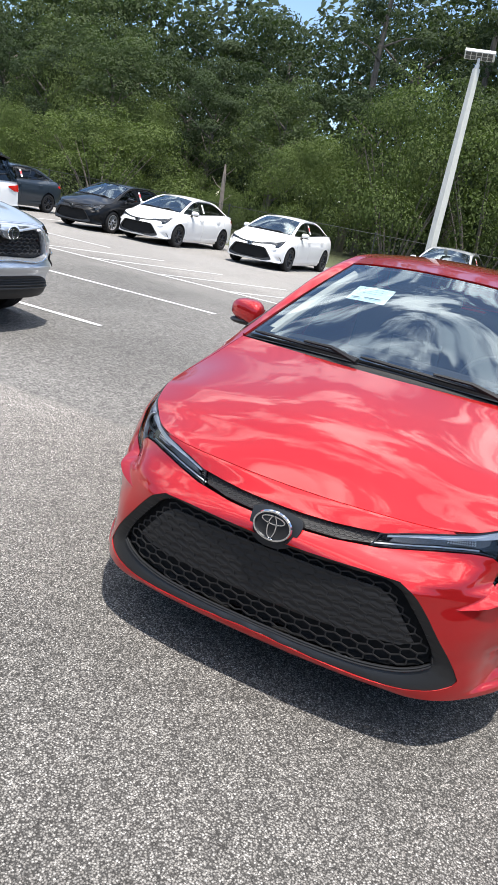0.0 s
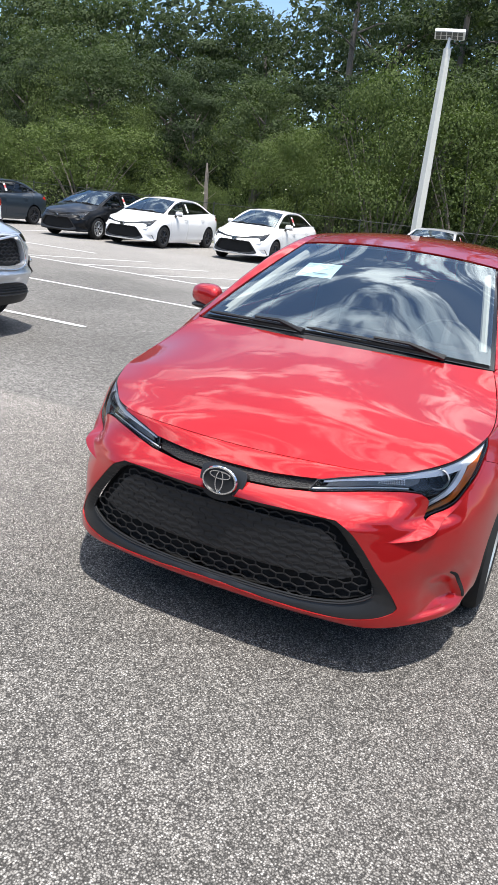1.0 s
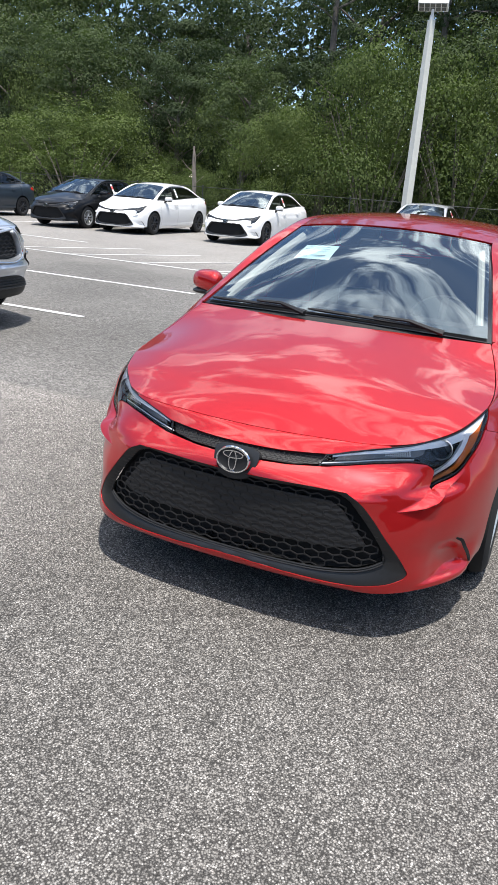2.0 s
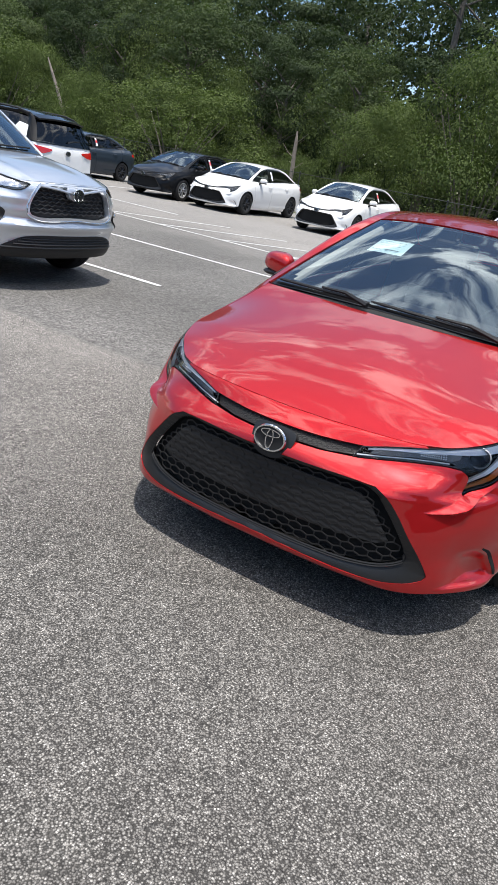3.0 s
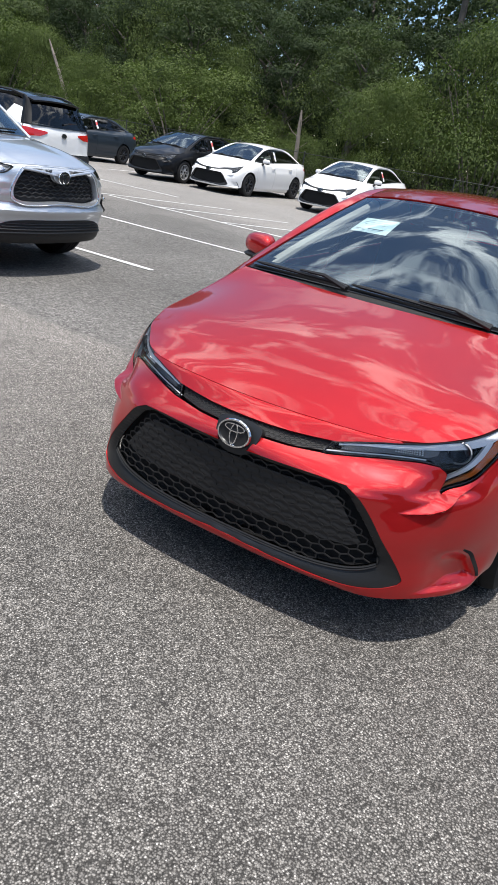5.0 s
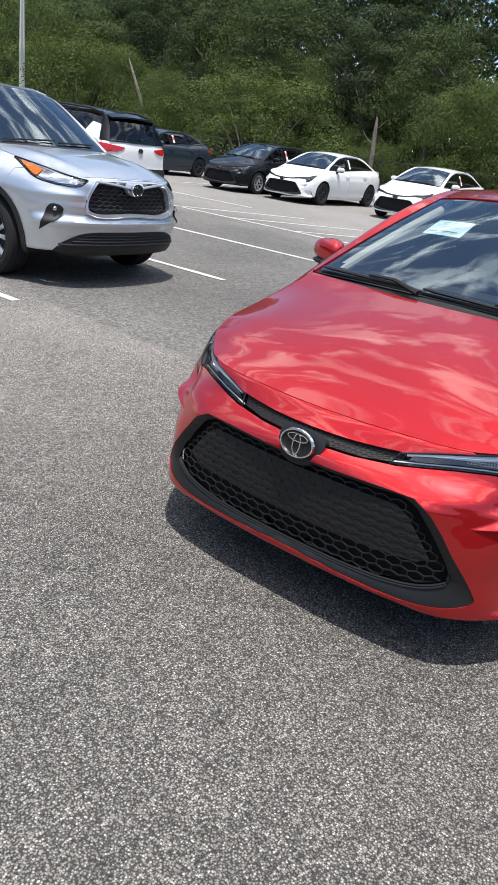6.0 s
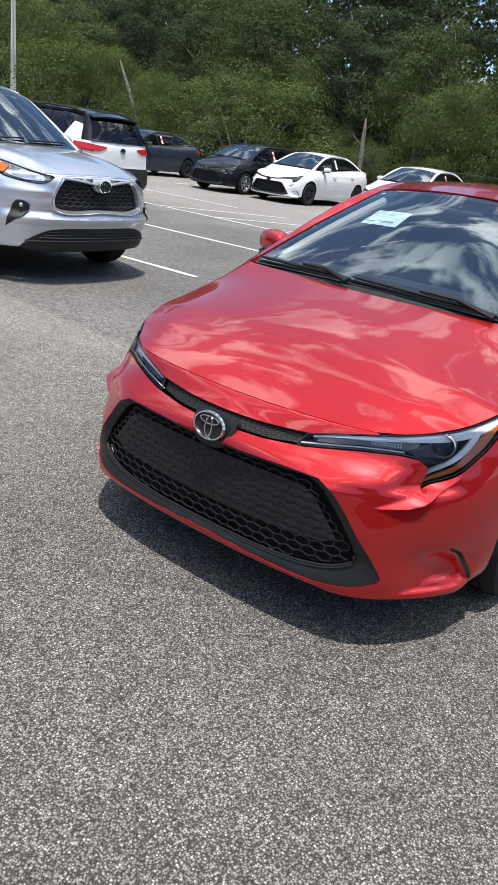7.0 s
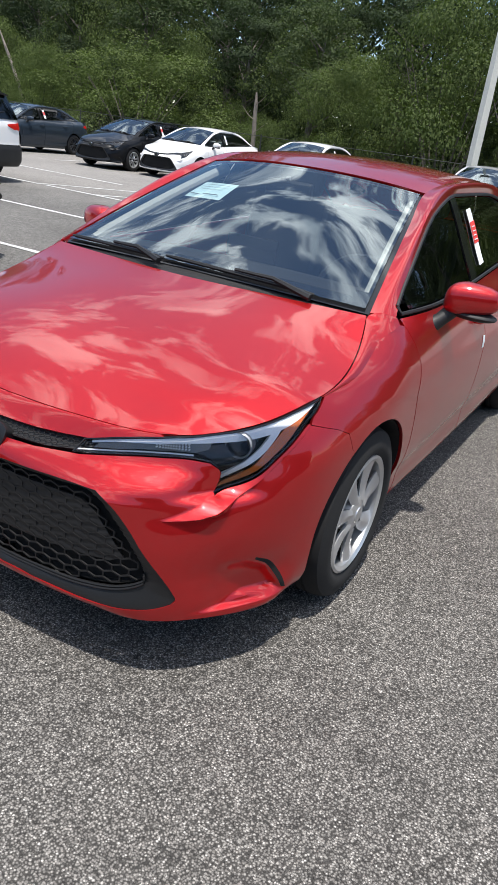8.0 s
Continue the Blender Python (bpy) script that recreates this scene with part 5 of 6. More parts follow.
    lamp_top = [(1.42, 1.082), (1.18, 1.053), (.95, 1.028), (.77, 1.003), (.62, .984), (.53, .976)]
    fog = d([(.965, .515), (.93, .62), (.895, .72), (.865, .750), (.775, .745), (.745, .715), (.755, .675), (.84, .60), (.965, .515)], 3)[:-1]
    intake = d([(0, .524), (.45, .519), (.57, .503), (.68, .462), (.79, .392), (.76, .385), (0, .385)], 4)
    SXF, AZ, AR = Y(.97), .385, .425
    bump = [(0, 1.0015), (.30, .9995), (.52, .9925), (.61, .989), (.53, .981), (.508, .970)] + d([(s, z - .004) for s, z in lamp_low], 4)[1:-5] + [(1.31, .990), (1.344, .90)] + arch(SXF, AZ, AR, 128, 196) \
        + [(Y(.55), .330), (Y(.40), .330), (.85, .340), (.80, .384), (0, .384)] + g_out[::-1]
    part("front_bumper", region(bump, sculpt, c2, True), paint, car, "painted front bumper")
    part("lower_lip", region([(0, .383), (.80, .383), (.85, .338), (.75, .312), (0, .308)], at(.006), c2, True), PLASTIC, car, "black lower lip")
    it = part("lower_intake", region(intake, at(.006), c2, True, skirt=.02), PLASTIC, car, "black lower intake")
    for i in range(3):
        bm = bmesh.new()
        z = .440 + .024 * i
        pts = [k.at((.66 - .04 * i) * (2 * t / 20 - 1), z, .012) for t in range(21)]
        tube(bm, pts, .007, 6)
        part("slat", bm, PLASTIC, it)
    bm = bmesh.new()
    tube(bm, [k.at(.79 * (2 * t / 24 - 1), .412 - .03 * max(0, abs(2 * t / 24 - 1) - .65), .010) for t in range(25)], .010, 8)
    part("lip_trim", bm, SATIN, car, "dark lower trim")
    SXR = Y(3.82)
    for sg in (1, -1):
        one = lambda poly, off=0.0, sk=.012, cc=c2: region(poly, at(off), cc, sg < 0, False, sk)
        lamp = new("headlamp")
        lamp.parent = car
        lamp["label"] = "clear swept headlamp with an amber corner"
        lo = d(lamp_low, 4) + d(lamp_top, 4)
        part("lens", one(lo, .004, .004), LENS, lamp)
        part("housing", one(lo, -.03, .0), LAMP_GREY, lamp)
        part("reflector", one([(.585, .945), (.63, .927), (.78, .924), (.93, .938), (1.03, .962), (.99, 1.015), (.80, .993), (.64, .975)], -.012, .02), REFLECTOR, lamp, "bright lamp reflector")
        part("side_marker", one([(1.05, .962), (1.21, 1.016), (1.36, 1.066), (1.17, 1.040), (1.02, 1.018)], -.004, .01), AMBER, lamp, "amber side marker")
        bm = bmesh.new()
        tube(bm, [k.at(sg * s, z, .002) for s, z in lo] + [k.at(sg * lo[0][0], lo[0][1], .002)], .006, 6, False)
        part("bezel", bm, GLOSS_BLACK, lamp)
        fg = part("fog_lamp", region(fog, lambda s, z: Vector(sculpt(s, z)) + Vector((math.copysign(.012, s), -.013, 0)), (.02, .016), sg < 0, False, .04), PLASTIC, car, "black fog lamp pocket")
        bm = bmesh.new()
        bmesh.ops.create_uvsphere(bm, u_segments=16, v_segments=8, radius=1, matrix=Matrix.LocRotScale(k.at(sg * .815, .712, .016), None, (.024, .012, .021)))
        part("lens", bm, REFLECTOR, fg)
        fen = d([(1.425, 1.085), (1.675, 1.116), (Y(1.31), 1.143)], 5) + [(Y(1.40), 1.148), (Y(1.50), 1.10), (Y(1.50), .40), (Y(1.45), .30)] + arch(SXF, AZ, AR, -12, 128) + [(1.344, .905), (1.314, .992), (1.234, 1.009), (1.33, 1.044), (1.41, 1.073)]
        part("fender", one(fen), paint, car)
        fd = part("front_door", one([(Y(1.51), .40), (Y(1.51), 1.105), (Y(1.6), 1.125), (Y(2.55), 1.125), (Y(2.58), .9), (Y(2.58), .40)]), paint, car)
        rd = part("rear_door", one([(Y(2.59), .40), (Y(2.59), .9), (Y(2.56), 1.125), (Y(3.55), 1.14), (Y(3.70), 1.0), (Y(3.60), .85)] + arch(SXR, AZ, AR + .02, 118, 185)), paint, car)
        part("quarter_panel", one([(Y(3.56), 1.145), (Y(3.71), 1.0), (Y(3.61), .855)] + arch(SXR, AZ, AR, 116, -10) + [(Y(4.45), .32), (Y(4.66), .40), (Y(4.66), 1.15), (Y(4.5), 1.16)]), paint, car)
        part("sill", one([(Y(1.42), .392), (Y(3.44), .392), (Y(3.42), .27), (Y(1.40), .27)], .006, .02), PLASTIC, car, "black sill cladding")
        for s0 in (SXF, SXR):
            bm = bmesh.new()
            a, b = arch(s0, AZ, AR + .004, -14, 194, 28), arch(s0, AZ, AR + .055, -14, 194, 28)
            region([p for p in a if p[1] > .26] + [p for p in b[::-1] if p[1] > .26], at(.010), c2, sg < 0, False, .025, bm)
            part("arch_trim", bm, PLASTIC if paint != SILVER else SATIN, car, "black wheel arch trim")
            bm = bmesh.new()
            pts = arch(s0, AZ, AR, -20, 200, 24)
            g = loft([[k.at(sg * s, max(z, .26), -.01) for s, z in pts], [(sg * .52, k.at(s, .5)[1], max(z, .26)) for s, z in pts]], 24, 2)
            surface(g, 24, 2, bm=bm)
            part("wheel_liner", bm, CABIN, car)
        for nm, y0, y1, top0, top1 in (("front_window", 1.62, 2.52, 1.20, 1.585), ("rear_window", 2.62, 3.50, 1.60, 1.60), ("quarter_window", 3.60, 4.35, 1.59, 1.52)):
            p = [(Y(y0), 1.14), (Y(y1), 1.15)] + ([(Y(y1), top1), (Y(2.2), 1.555), (Y(1.9), 1.40), (Y(1.68), 1.25)] if nm == "front_window" else [(Y(y1 - (.12 if nm == "quarter_window" else 0)), top1), (Y(y0), top0)])
            part(nm, one(p, -.006, .004), DARK_GLASS, car, "tinted side window")
        bm = one([(Y(1.42), 1.125), (Y(4.55), 1.14), (Y(4.55), 1.16), (Y(4.42), 1.56), (Y(3.9), 1.615), (Y(2.5), 1.615), (Y(2.18), 1.58), (Y(1.86), 1.42), (Y(1.60), 1.25)], -.016, 0)
        part("window_frame", bm, GLOSS_BLACK, car, "black window frames")
        rl = [(sg * .715, 2.18, 1.60), (sg * .72, 2.8, 1.632), (sg * .71, 3.8, 1.625), (sg * .665, 4.5, 1.57), (sg * .70, 4.66, 1.40), (sg * .83, 4.80, 1.15)]
        lowc = spline([k.at(sg * Y(1.40), 1.135), k.at(sg * Y(1.86), 1.425), k.at(sg * Y(2.18), 1.585), k.at(sg * Y(2.6), 1.618), k.at(sg * Y(3.9), 1.615), k.at(sg * Y(4.42), 1.56), k.at(sg * Y(4.5), 1.4), k.at(sg * Y(4.62), 1.15)], 51)
        upc = spline([(sg * .79, 1.37, 1.148), (sg * .725, 1.75, 1.395), (sg * .665, 2.16, 1.625), (sg * .675, 2.7, 1.668), (sg * .665, 3.8, 1.662), (sg * .60, 4.5, 1.615), (sg * .63, 4.66, 1.42), (sg * .73, 4.80, 1.16)], 51)
        mc = [(a + b) / 2 + np.array((sg * .018, 0, .016)) for a, b in zip(lowc, upc)]
        ff = loft([lowc, mc, upc], 50, 6)
        part("roof_rail", surface(ff if sg > 0 else (lambda u, v: ff(u, 1 - v)), 50, 6, .012), paint if paint == roof_paint else roof_paint, car, "painted pillars and roof edge")
        if paint != roof_paint:
            part("rear_pillar", one([(Y(4.06), 1.16), (Y(4.62), 1.155), (Y(4.55), 1.42), (Y(4.26), 1.46)], .004), paint, car, "white rear pillar")
        bm = bmesh.new()
        tube(bm, [(sg * .660, 2.25, 1.640), (sg * .655, 2.5, 1.685), (sg * .66, 3.3, 1.708), (sg * .65, 4.1, 1.69), (sg * .62, 4.4, 1.635)], .018, 8)
        part("roof_bar", bm, CHROME if paint == SILVER else PLASTIC, car, "roof rack bar")
        tl = part("tail_lamp", one([(Y(4.42), 1.06), (Y(4.62), .985), (Y(4.80) + .05, .965), (Y(4.90) + .02, .975), (Y(4.90) + .20, 1.035), (Y(4.90) + .20, 1.065), (Y(4.80), 1.105), (Y(4.45), 1.115)], .014, .02), TAIL_RED, car, "red wrap-round tail lamp")
        bm = bmesh.new()
        bmesh.ops.create_uvsphere(bm, u_segments=24, v_segments=14, radius=1)
        for v in bm.verts:
            x, y, z = v.co
            t = (x + 1) / 2
            v.co = (sg * (.90 + .20 * t), 1.80 + .05 * t + y * .07 * (1 if y < 0 else .5), 1.20 + z * (.095 - .025 * t))
        if sg < 0:
            bmesh.ops.reverse_faces(bm, faces=bm.faces[:])
        mr = part("door_mirror", bm, paint, car, "painted door mirror")
        bm = bmesh.new()
        tube(bm, [(sg * .84, 1.74, 1.12), (sg * .93, 1.80, 1.13)], .03, 8)
        part("mirror_arm", bm, PLASTIC, mr)
        for yh, zh, par in ((2.28, .97, fd), (3.28, .985, rd)):
            bm = bmesh.new()
            tube(bm, [k.at(sg * Y(yh + t * .2), zh, .004 + .03 * math.sin(math.pi * t) ** .5) for t in [i / 8 for i in range(9)]], .013, 8)
            part("door_handle", bm, paint, par)
        wheel(car, sg * .835, .97, .372, .372, .266, sg, style, .235)
        wheel(car, sg * .835, 3.82, .372, .372, .266, sg, style, .235)
    # glass and roof
    fw = crowned([(.785, 1.375, 1.15), (.72, 1.76, 1.395), (.662, 2.165, 1.622)], [(0, 1.19, 1.168), (0, 1.62, 1.44), (0, 2.06, 1.682)], 2.0, 2.0)
    ws = part("windscreen", surface(lambda u, v: fw(.02 + .96 * u, .015 + .97 * v), 16, 20, .004), GLASS, car, "windscreen with sky in it")
    ws.visible_shadow = False
    bm = bmesh.new()
    for a0, a1, b0, b1 in ((0, .035, 0, 1), (.965, 1, 0, 1), (.03, .97, 0, .025), (.03, .97, .975, 1)):
        surface(lambda u, v: tuple(Vector(fw(a0 + (a1 - a0) * u, b0 + (b1 - b0) * v)) + Vector((0, .004, -.008))), 16, 16, bm=bm)
    part("windscreen_border", bm, GLOSS_BLACK, car)
    bm = bmesh.new()
    surface(lambda u, v: tuple(Vector(fw(.05 * u, .01 + .98 * v)) + Vector((0, -.05 * (1 - u), -.01))), 3, 20, bm=bm)
    part("cowl", bm, PLASTIC, car)
    bm = bmesh.new()
    tube(bm, [Vector(fw(.05 + .03 * (1 - t), .12 + .36 * t)) + Vector((0, -.012, .014)) for t in [i / 8 for i in range(9)]], .009, 6)
    part("wiper", bm, PLASTIC, car)
    bm = bmesh.new()
    tube(bm, [Vector(fw(.05 + .03 * (1 - t), .50 + .36 * t)) + Vector((0, -.012, .014)) for t in [i / 8 for i in range(9)]], .009, 6)
    part("wiper", bm, PLASTIC, car)
    rf = crowned([(.664, 2.17, 1.626), (.675, 2.7, 1.668), (.665, 3.8, 1.662), (.60, 4.5, 1.615)], [(0, 2.07, 1.688), (0, 2.7, 1.732), (0, 3.8, 1.72), (0, 4.52, 1.662)], 2.4, 2.0)
    part("roof", surface(lambda u, v: rf(u, v), 20, 16, .012), roof_paint, car)
    sp = crowned([(.60, 4.50, 1.615), (.60, 4.68, 1.575)], [(0, 4.52, 1.662), (0, 4.76, 1.61)], 2.2, 2.0)
    part("spoiler", surface(lambda u, v: sp(u, v), 4, 12, .03), roof_paint, car, "roof spoiler")
    rg = crowned([(.60, 4.60, 1.575), (.66, 4.70, 1.38), (.74, 4.81, 1.15)], [(0, 4.66, 1.60), (0, 4.79, 1.40), (0, 4.885, 1.15)], 2.2, 2.0)
    part("rear_windscreen", surface(lambda u, v: rg(u, v), 10, 14, .006), DARK_GLASS, car, "dark rear window")
    bm = bmesh.new()
    tube(bm, [Vector(rg(.85, .5)) + Vector((0, .02, 0)), Vector(rg(.78, .62)) + Vector((0, .02, 0)), Vector(rg(.74, .78)) + Vector((0, .016, 0))], [.016, .010, .006], 6)
    part("rear_wiper", bm, PLASTIC, car)
    L = k.length - .001
    part("tailgate", region([(Y(4.66) + .02, .70), (L, .70), (L, 1.15), (Y(4.66) + .02, 1.15)], at(0), c2, True), paint, car, "painted tailgate")
    part("rear_bumper", region([(Y(4.46), .32), (Y(4.67), .405), (Y(4.67), .69), (L, .69), (L, .30), (Y(4.8), .30)], at(.012), c2, True), paint if paint == roof_paint else PLASTIC, car, "rear bumper")
    badge(car, pose(0, 4.955 - .045, 1.02, -4, 0, 180), .065, .045)
    bm = bmesh.new()
    box(bm, -.80, .80, .55, 4.6, .27, .42, .05)
    part("underside", bm, CABIN, car)
    bm = bmesh.new()
    box(bm, -.50, .50, .22, 1.2, .34, .90, .05)
    part("engine_bay", bm, CABIN, car)
    bm = bmesh.new()
    box(bm, -.83, .83, 1.40, 4.5, .42, .95, .05)
    part("cabin_floor", bm, CABIN, car)
    bm = bmesh.new()
    fd_ = crowned([(.76, 1.40, 1.10), (.78, 1.8, 1.12), (.78, 1.9, .9)], [(0, 1.25, 1.12), (0, 1.75, 1.14), (0, 1.88, .9)], 2, 2)
    surface(lambda u, v: fd_(u, v), 8, 12, bm=bm)
    part("dashboard", bm, CABIN, car)
    for sx in (.40, -.40):
        bm = bmesh.new()
        box(bm, -.25, .25, -.07, .07, 0, .66, .06, 3)
        bm.transform(pose(sx, 2.55, .92, -15))
        box(bm, sx - .13, sx + .13, 2.70, 2.79, 1.50, 1.64, .04)
        part("front_seat", bm, CABIN, car, "black front seat")
    return car


# ==== woods, fence, lamp posts ====
def leaf_mesh(name, centres, normals, size, rng):
    """Many small bent leaves, one quad pair each, as one mesh."""
    n = len(centres)
    nr = normals + rng.normal(0, 0.28, (n, 3))
    nr /= np.linalg.norm(nr, axis=1)[:, None]
    t = np.cross(nr, rng.normal(0, 1, (n, 3)))
    t /= np.linalg.norm(t, axis=1)[:, None] + 1e-9
    b = np.cross(nr, t)
    sz = (size * rng.uniform(0.6, 1.35, n))[:, None]
    v = np.stack([centres - t * sz * 0.5, centres - b * sz * 0.27 + nr * sz * 0.08, centres + t * sz * 0.5, centres + b * sz * 0.27 + nr * sz * 0.08], 1).reshape(-1, 3)
    me = bpy.data.meshes.new(name)
    me.vertices.add(4 * n)
    me.vertices.foreach_set("co", v.astype(np.float32).ravel())
    me.loops.add(4 * n)
    me.loops.foreach_set("vertex_index", np.arange(4 * n, dtype=np.int32))
    me.polygons.add(n)
    me.polygons.foreach_set("loop_start", np.arange(0, 4 * n, 4, dtype=np.int32))
    me.update(calc_edges=True)
    me.validate()
    return me


def crown_points(puffs, count, rng):
    """Points and outward directions over a heap of uneven puffs: (centre, radius)."""
    r = np.array([p[3] for p in puffs])
    pick = rng.choice(len(puffs), count, p=r ** 2 / np.sum(r ** 2))
    c = np.array([p[:3] for p in puffs])[pick]
    d = rng.normal(0, 1, (count, 3))
    d /= np.linalg.norm(d, axis=1)[:, None]
    d[:, 2] = np.where(rng.random(count) < 0.7, np.abs(d[:, 2]), d[:, 2])
    rad = r[pick] * np.where(rng.random(count) < 0.8, rng.uniform(0.82, 1.08, count), rng.uniform(0.4, 1.2, count))
    return c + d * rad[:, None] * np.array((1, 1, 0.8)), d


def make_tree(kind, seed, label, group):
    rng = np.random.default_rng(seed)
    tree = thing("tree" if kind != "bush" else "bush", label, "tree" if kind != "bush" else "bush", group)
    bm = bmesh.new()
    puffs = []
    if kind == "oak":
        h = 10.0
        lean = rng.normal(0, 0.25, 2)
        tr = [(0, 0, -0.1), (lean[0] * 0.3, lean[1] * 0.3, 2.0), (lean[0], lean[1], 4.6), (lean[0] * 1.6, lean[1] * 1.4, 7.6)]
        tube(bm, spline(tr, 9), [0.26, 0.22, 0.2, 0.18, 0.15, 0.13, 0.11, 0.08, 0.05], 8)
        for i in range(13):
            a = 2.4 * i + rng.uniform(-0.4, 0.4)
            z0 = 2.4 + 5.0 * i / 13
            ln = rng.uniform(1.7, 3.2) * (1.05 - 0.35 * i / 13)
            p0 = np.array((lean[0] * z0 / 6, lean[1] * z0 / 6, z0))
            p1 = p0 + (ln * 0.5 * math.cos(a), ln * 0.5 * math.sin(a), 0.75)
            p2 = p0 + (ln * math.cos(a), ln * math.sin(a), 1.0 + rng.uniform(0, 1.1))
            tube(bm, spline([p0, p1, p2], 6), [0.09, 0.075, 0.06, 0.045, 0.03, 0.015], 6)
            q = p0 + (p2 - p0) * 0.88
            big = rng.uniform(1.0, 1.55) * (1.1 - 0.3 * i / 13)
            puffs.append((*q, big))
            for j in range(4):
                o = rng.normal(0, 1, 3)
                o[2] = abs(o[2])
                puffs.append((*(q + o / np.linalg.norm(o) * big * 0.9), rng.uniform(0.35, 0.7)))
        for j in range(7):
            puffs.append((lean[0] * 1.5 + rng.normal(0, 1.3), lean[1] * 1.5 + rng.normal(0, 1.3), rng.uniform(7.2, 9.2), rng.uniform(0.7, 1.35)))
        n, size = 15000, 0.152
    elif kind == "tall":
        tr = [(0, 0, -0.1), (0.15, 0, 4), (0.1, 0.2, 9), (0.3, 0.1, 14.2)]
        tube(bm, spline(tr, 10), [0.24, 0.22, 0.2, 0.19, 0.17, 0.15, 0.13, 0.1, 0.07, 0.03], 8)
        for i in range(12):
            a, z0 = 2.4 * i, 6.0 + 8.0 * i / 12
            ln = rng.uniform(1.0, 2.4) * (1.1 - 0.5 * i / 12)
            p0 = np.array((0.2, 0.1, z0))
            p2 = p0 + (ln * math.cos(a), ln * math.sin(a), rng.uniform(0.0, 0.7))
            tube(bm, [p0, (p0 + p2) / 2 + (0, 0, 0.15), p2], [0.05, 0.035, 0.012], 5)
            for j in range(3):
                puffs.append((*(p0 + (p2 - p0) * rng.uniform(0.4, 1.15) + rng.normal(0, 0.35, 3)), rng.uniform(0.35, 0.8)))
        n, size = 11000, 0.13
    else:
        for i in range(9):
            a = 0.7 * i
            tube(bm, [(0.2 * math.cos(a), 0.2 * math.sin(a), -0.05), (0.7 * math.cos(a), 0.7 * math.sin(a), 1.0), (1.3 * math.cos(a), 1.3 * math.sin(a), 2.0)], [0.03, 0.02, 0.008], 5)
        for i in range(46):
            a, u = rng.uniform(0, 2 * math.pi), rng.random() ** 0.5
            top = 2.7 * math.sqrt(max(0, 1 - u * u * 0.85))
            puffs.append((2.4 * u * math.cos(a), 2.4 * u * math.sin(a), top * (rng.uniform(0.15, 1.0) if i % 3 else 1.0) + rng.normal(0, 0.1), rng.uniform(0.38, 0.78)))
        for i in range(26):
            a, u = rng.uniform(0, 2 * math.pi), rng.random() ** 0.5
            top = 2.7 * math.sqrt(max(0, 1 - u * u * 0.85)) + 0.45
            puffs.append((2.7 * u * math.cos(a), 2.7 * u * math.sin(a), top * rng.uniform(0.5, 1.05), rng.uniform(0.15, 0.32)))
        n, size = 18000, 0.060
    part("trunk", bm, BARK, tree, "grey-brown bark")
    c, d = crown_points(puffs, n, rng)
    c[:, 2] = np.maximum(c[:, 2], 0.05)
    crown = new("crown", leaf_mesh("crown", c, d, size, rng))
    crown.parent = tree
    crown.data.materials.append({"oak": LEAF_OAK, "tall": LEAF_DARK, "bush": LEAF_BRIGHT}[kind])
    return tree


def scaled(x, y, sc, rz, szf=1.0, z=-0.01):
    return pose(x, y, z, 0, 0, rz) @ Matrix.Diagonal((sc, sc, sc * szf, 1))


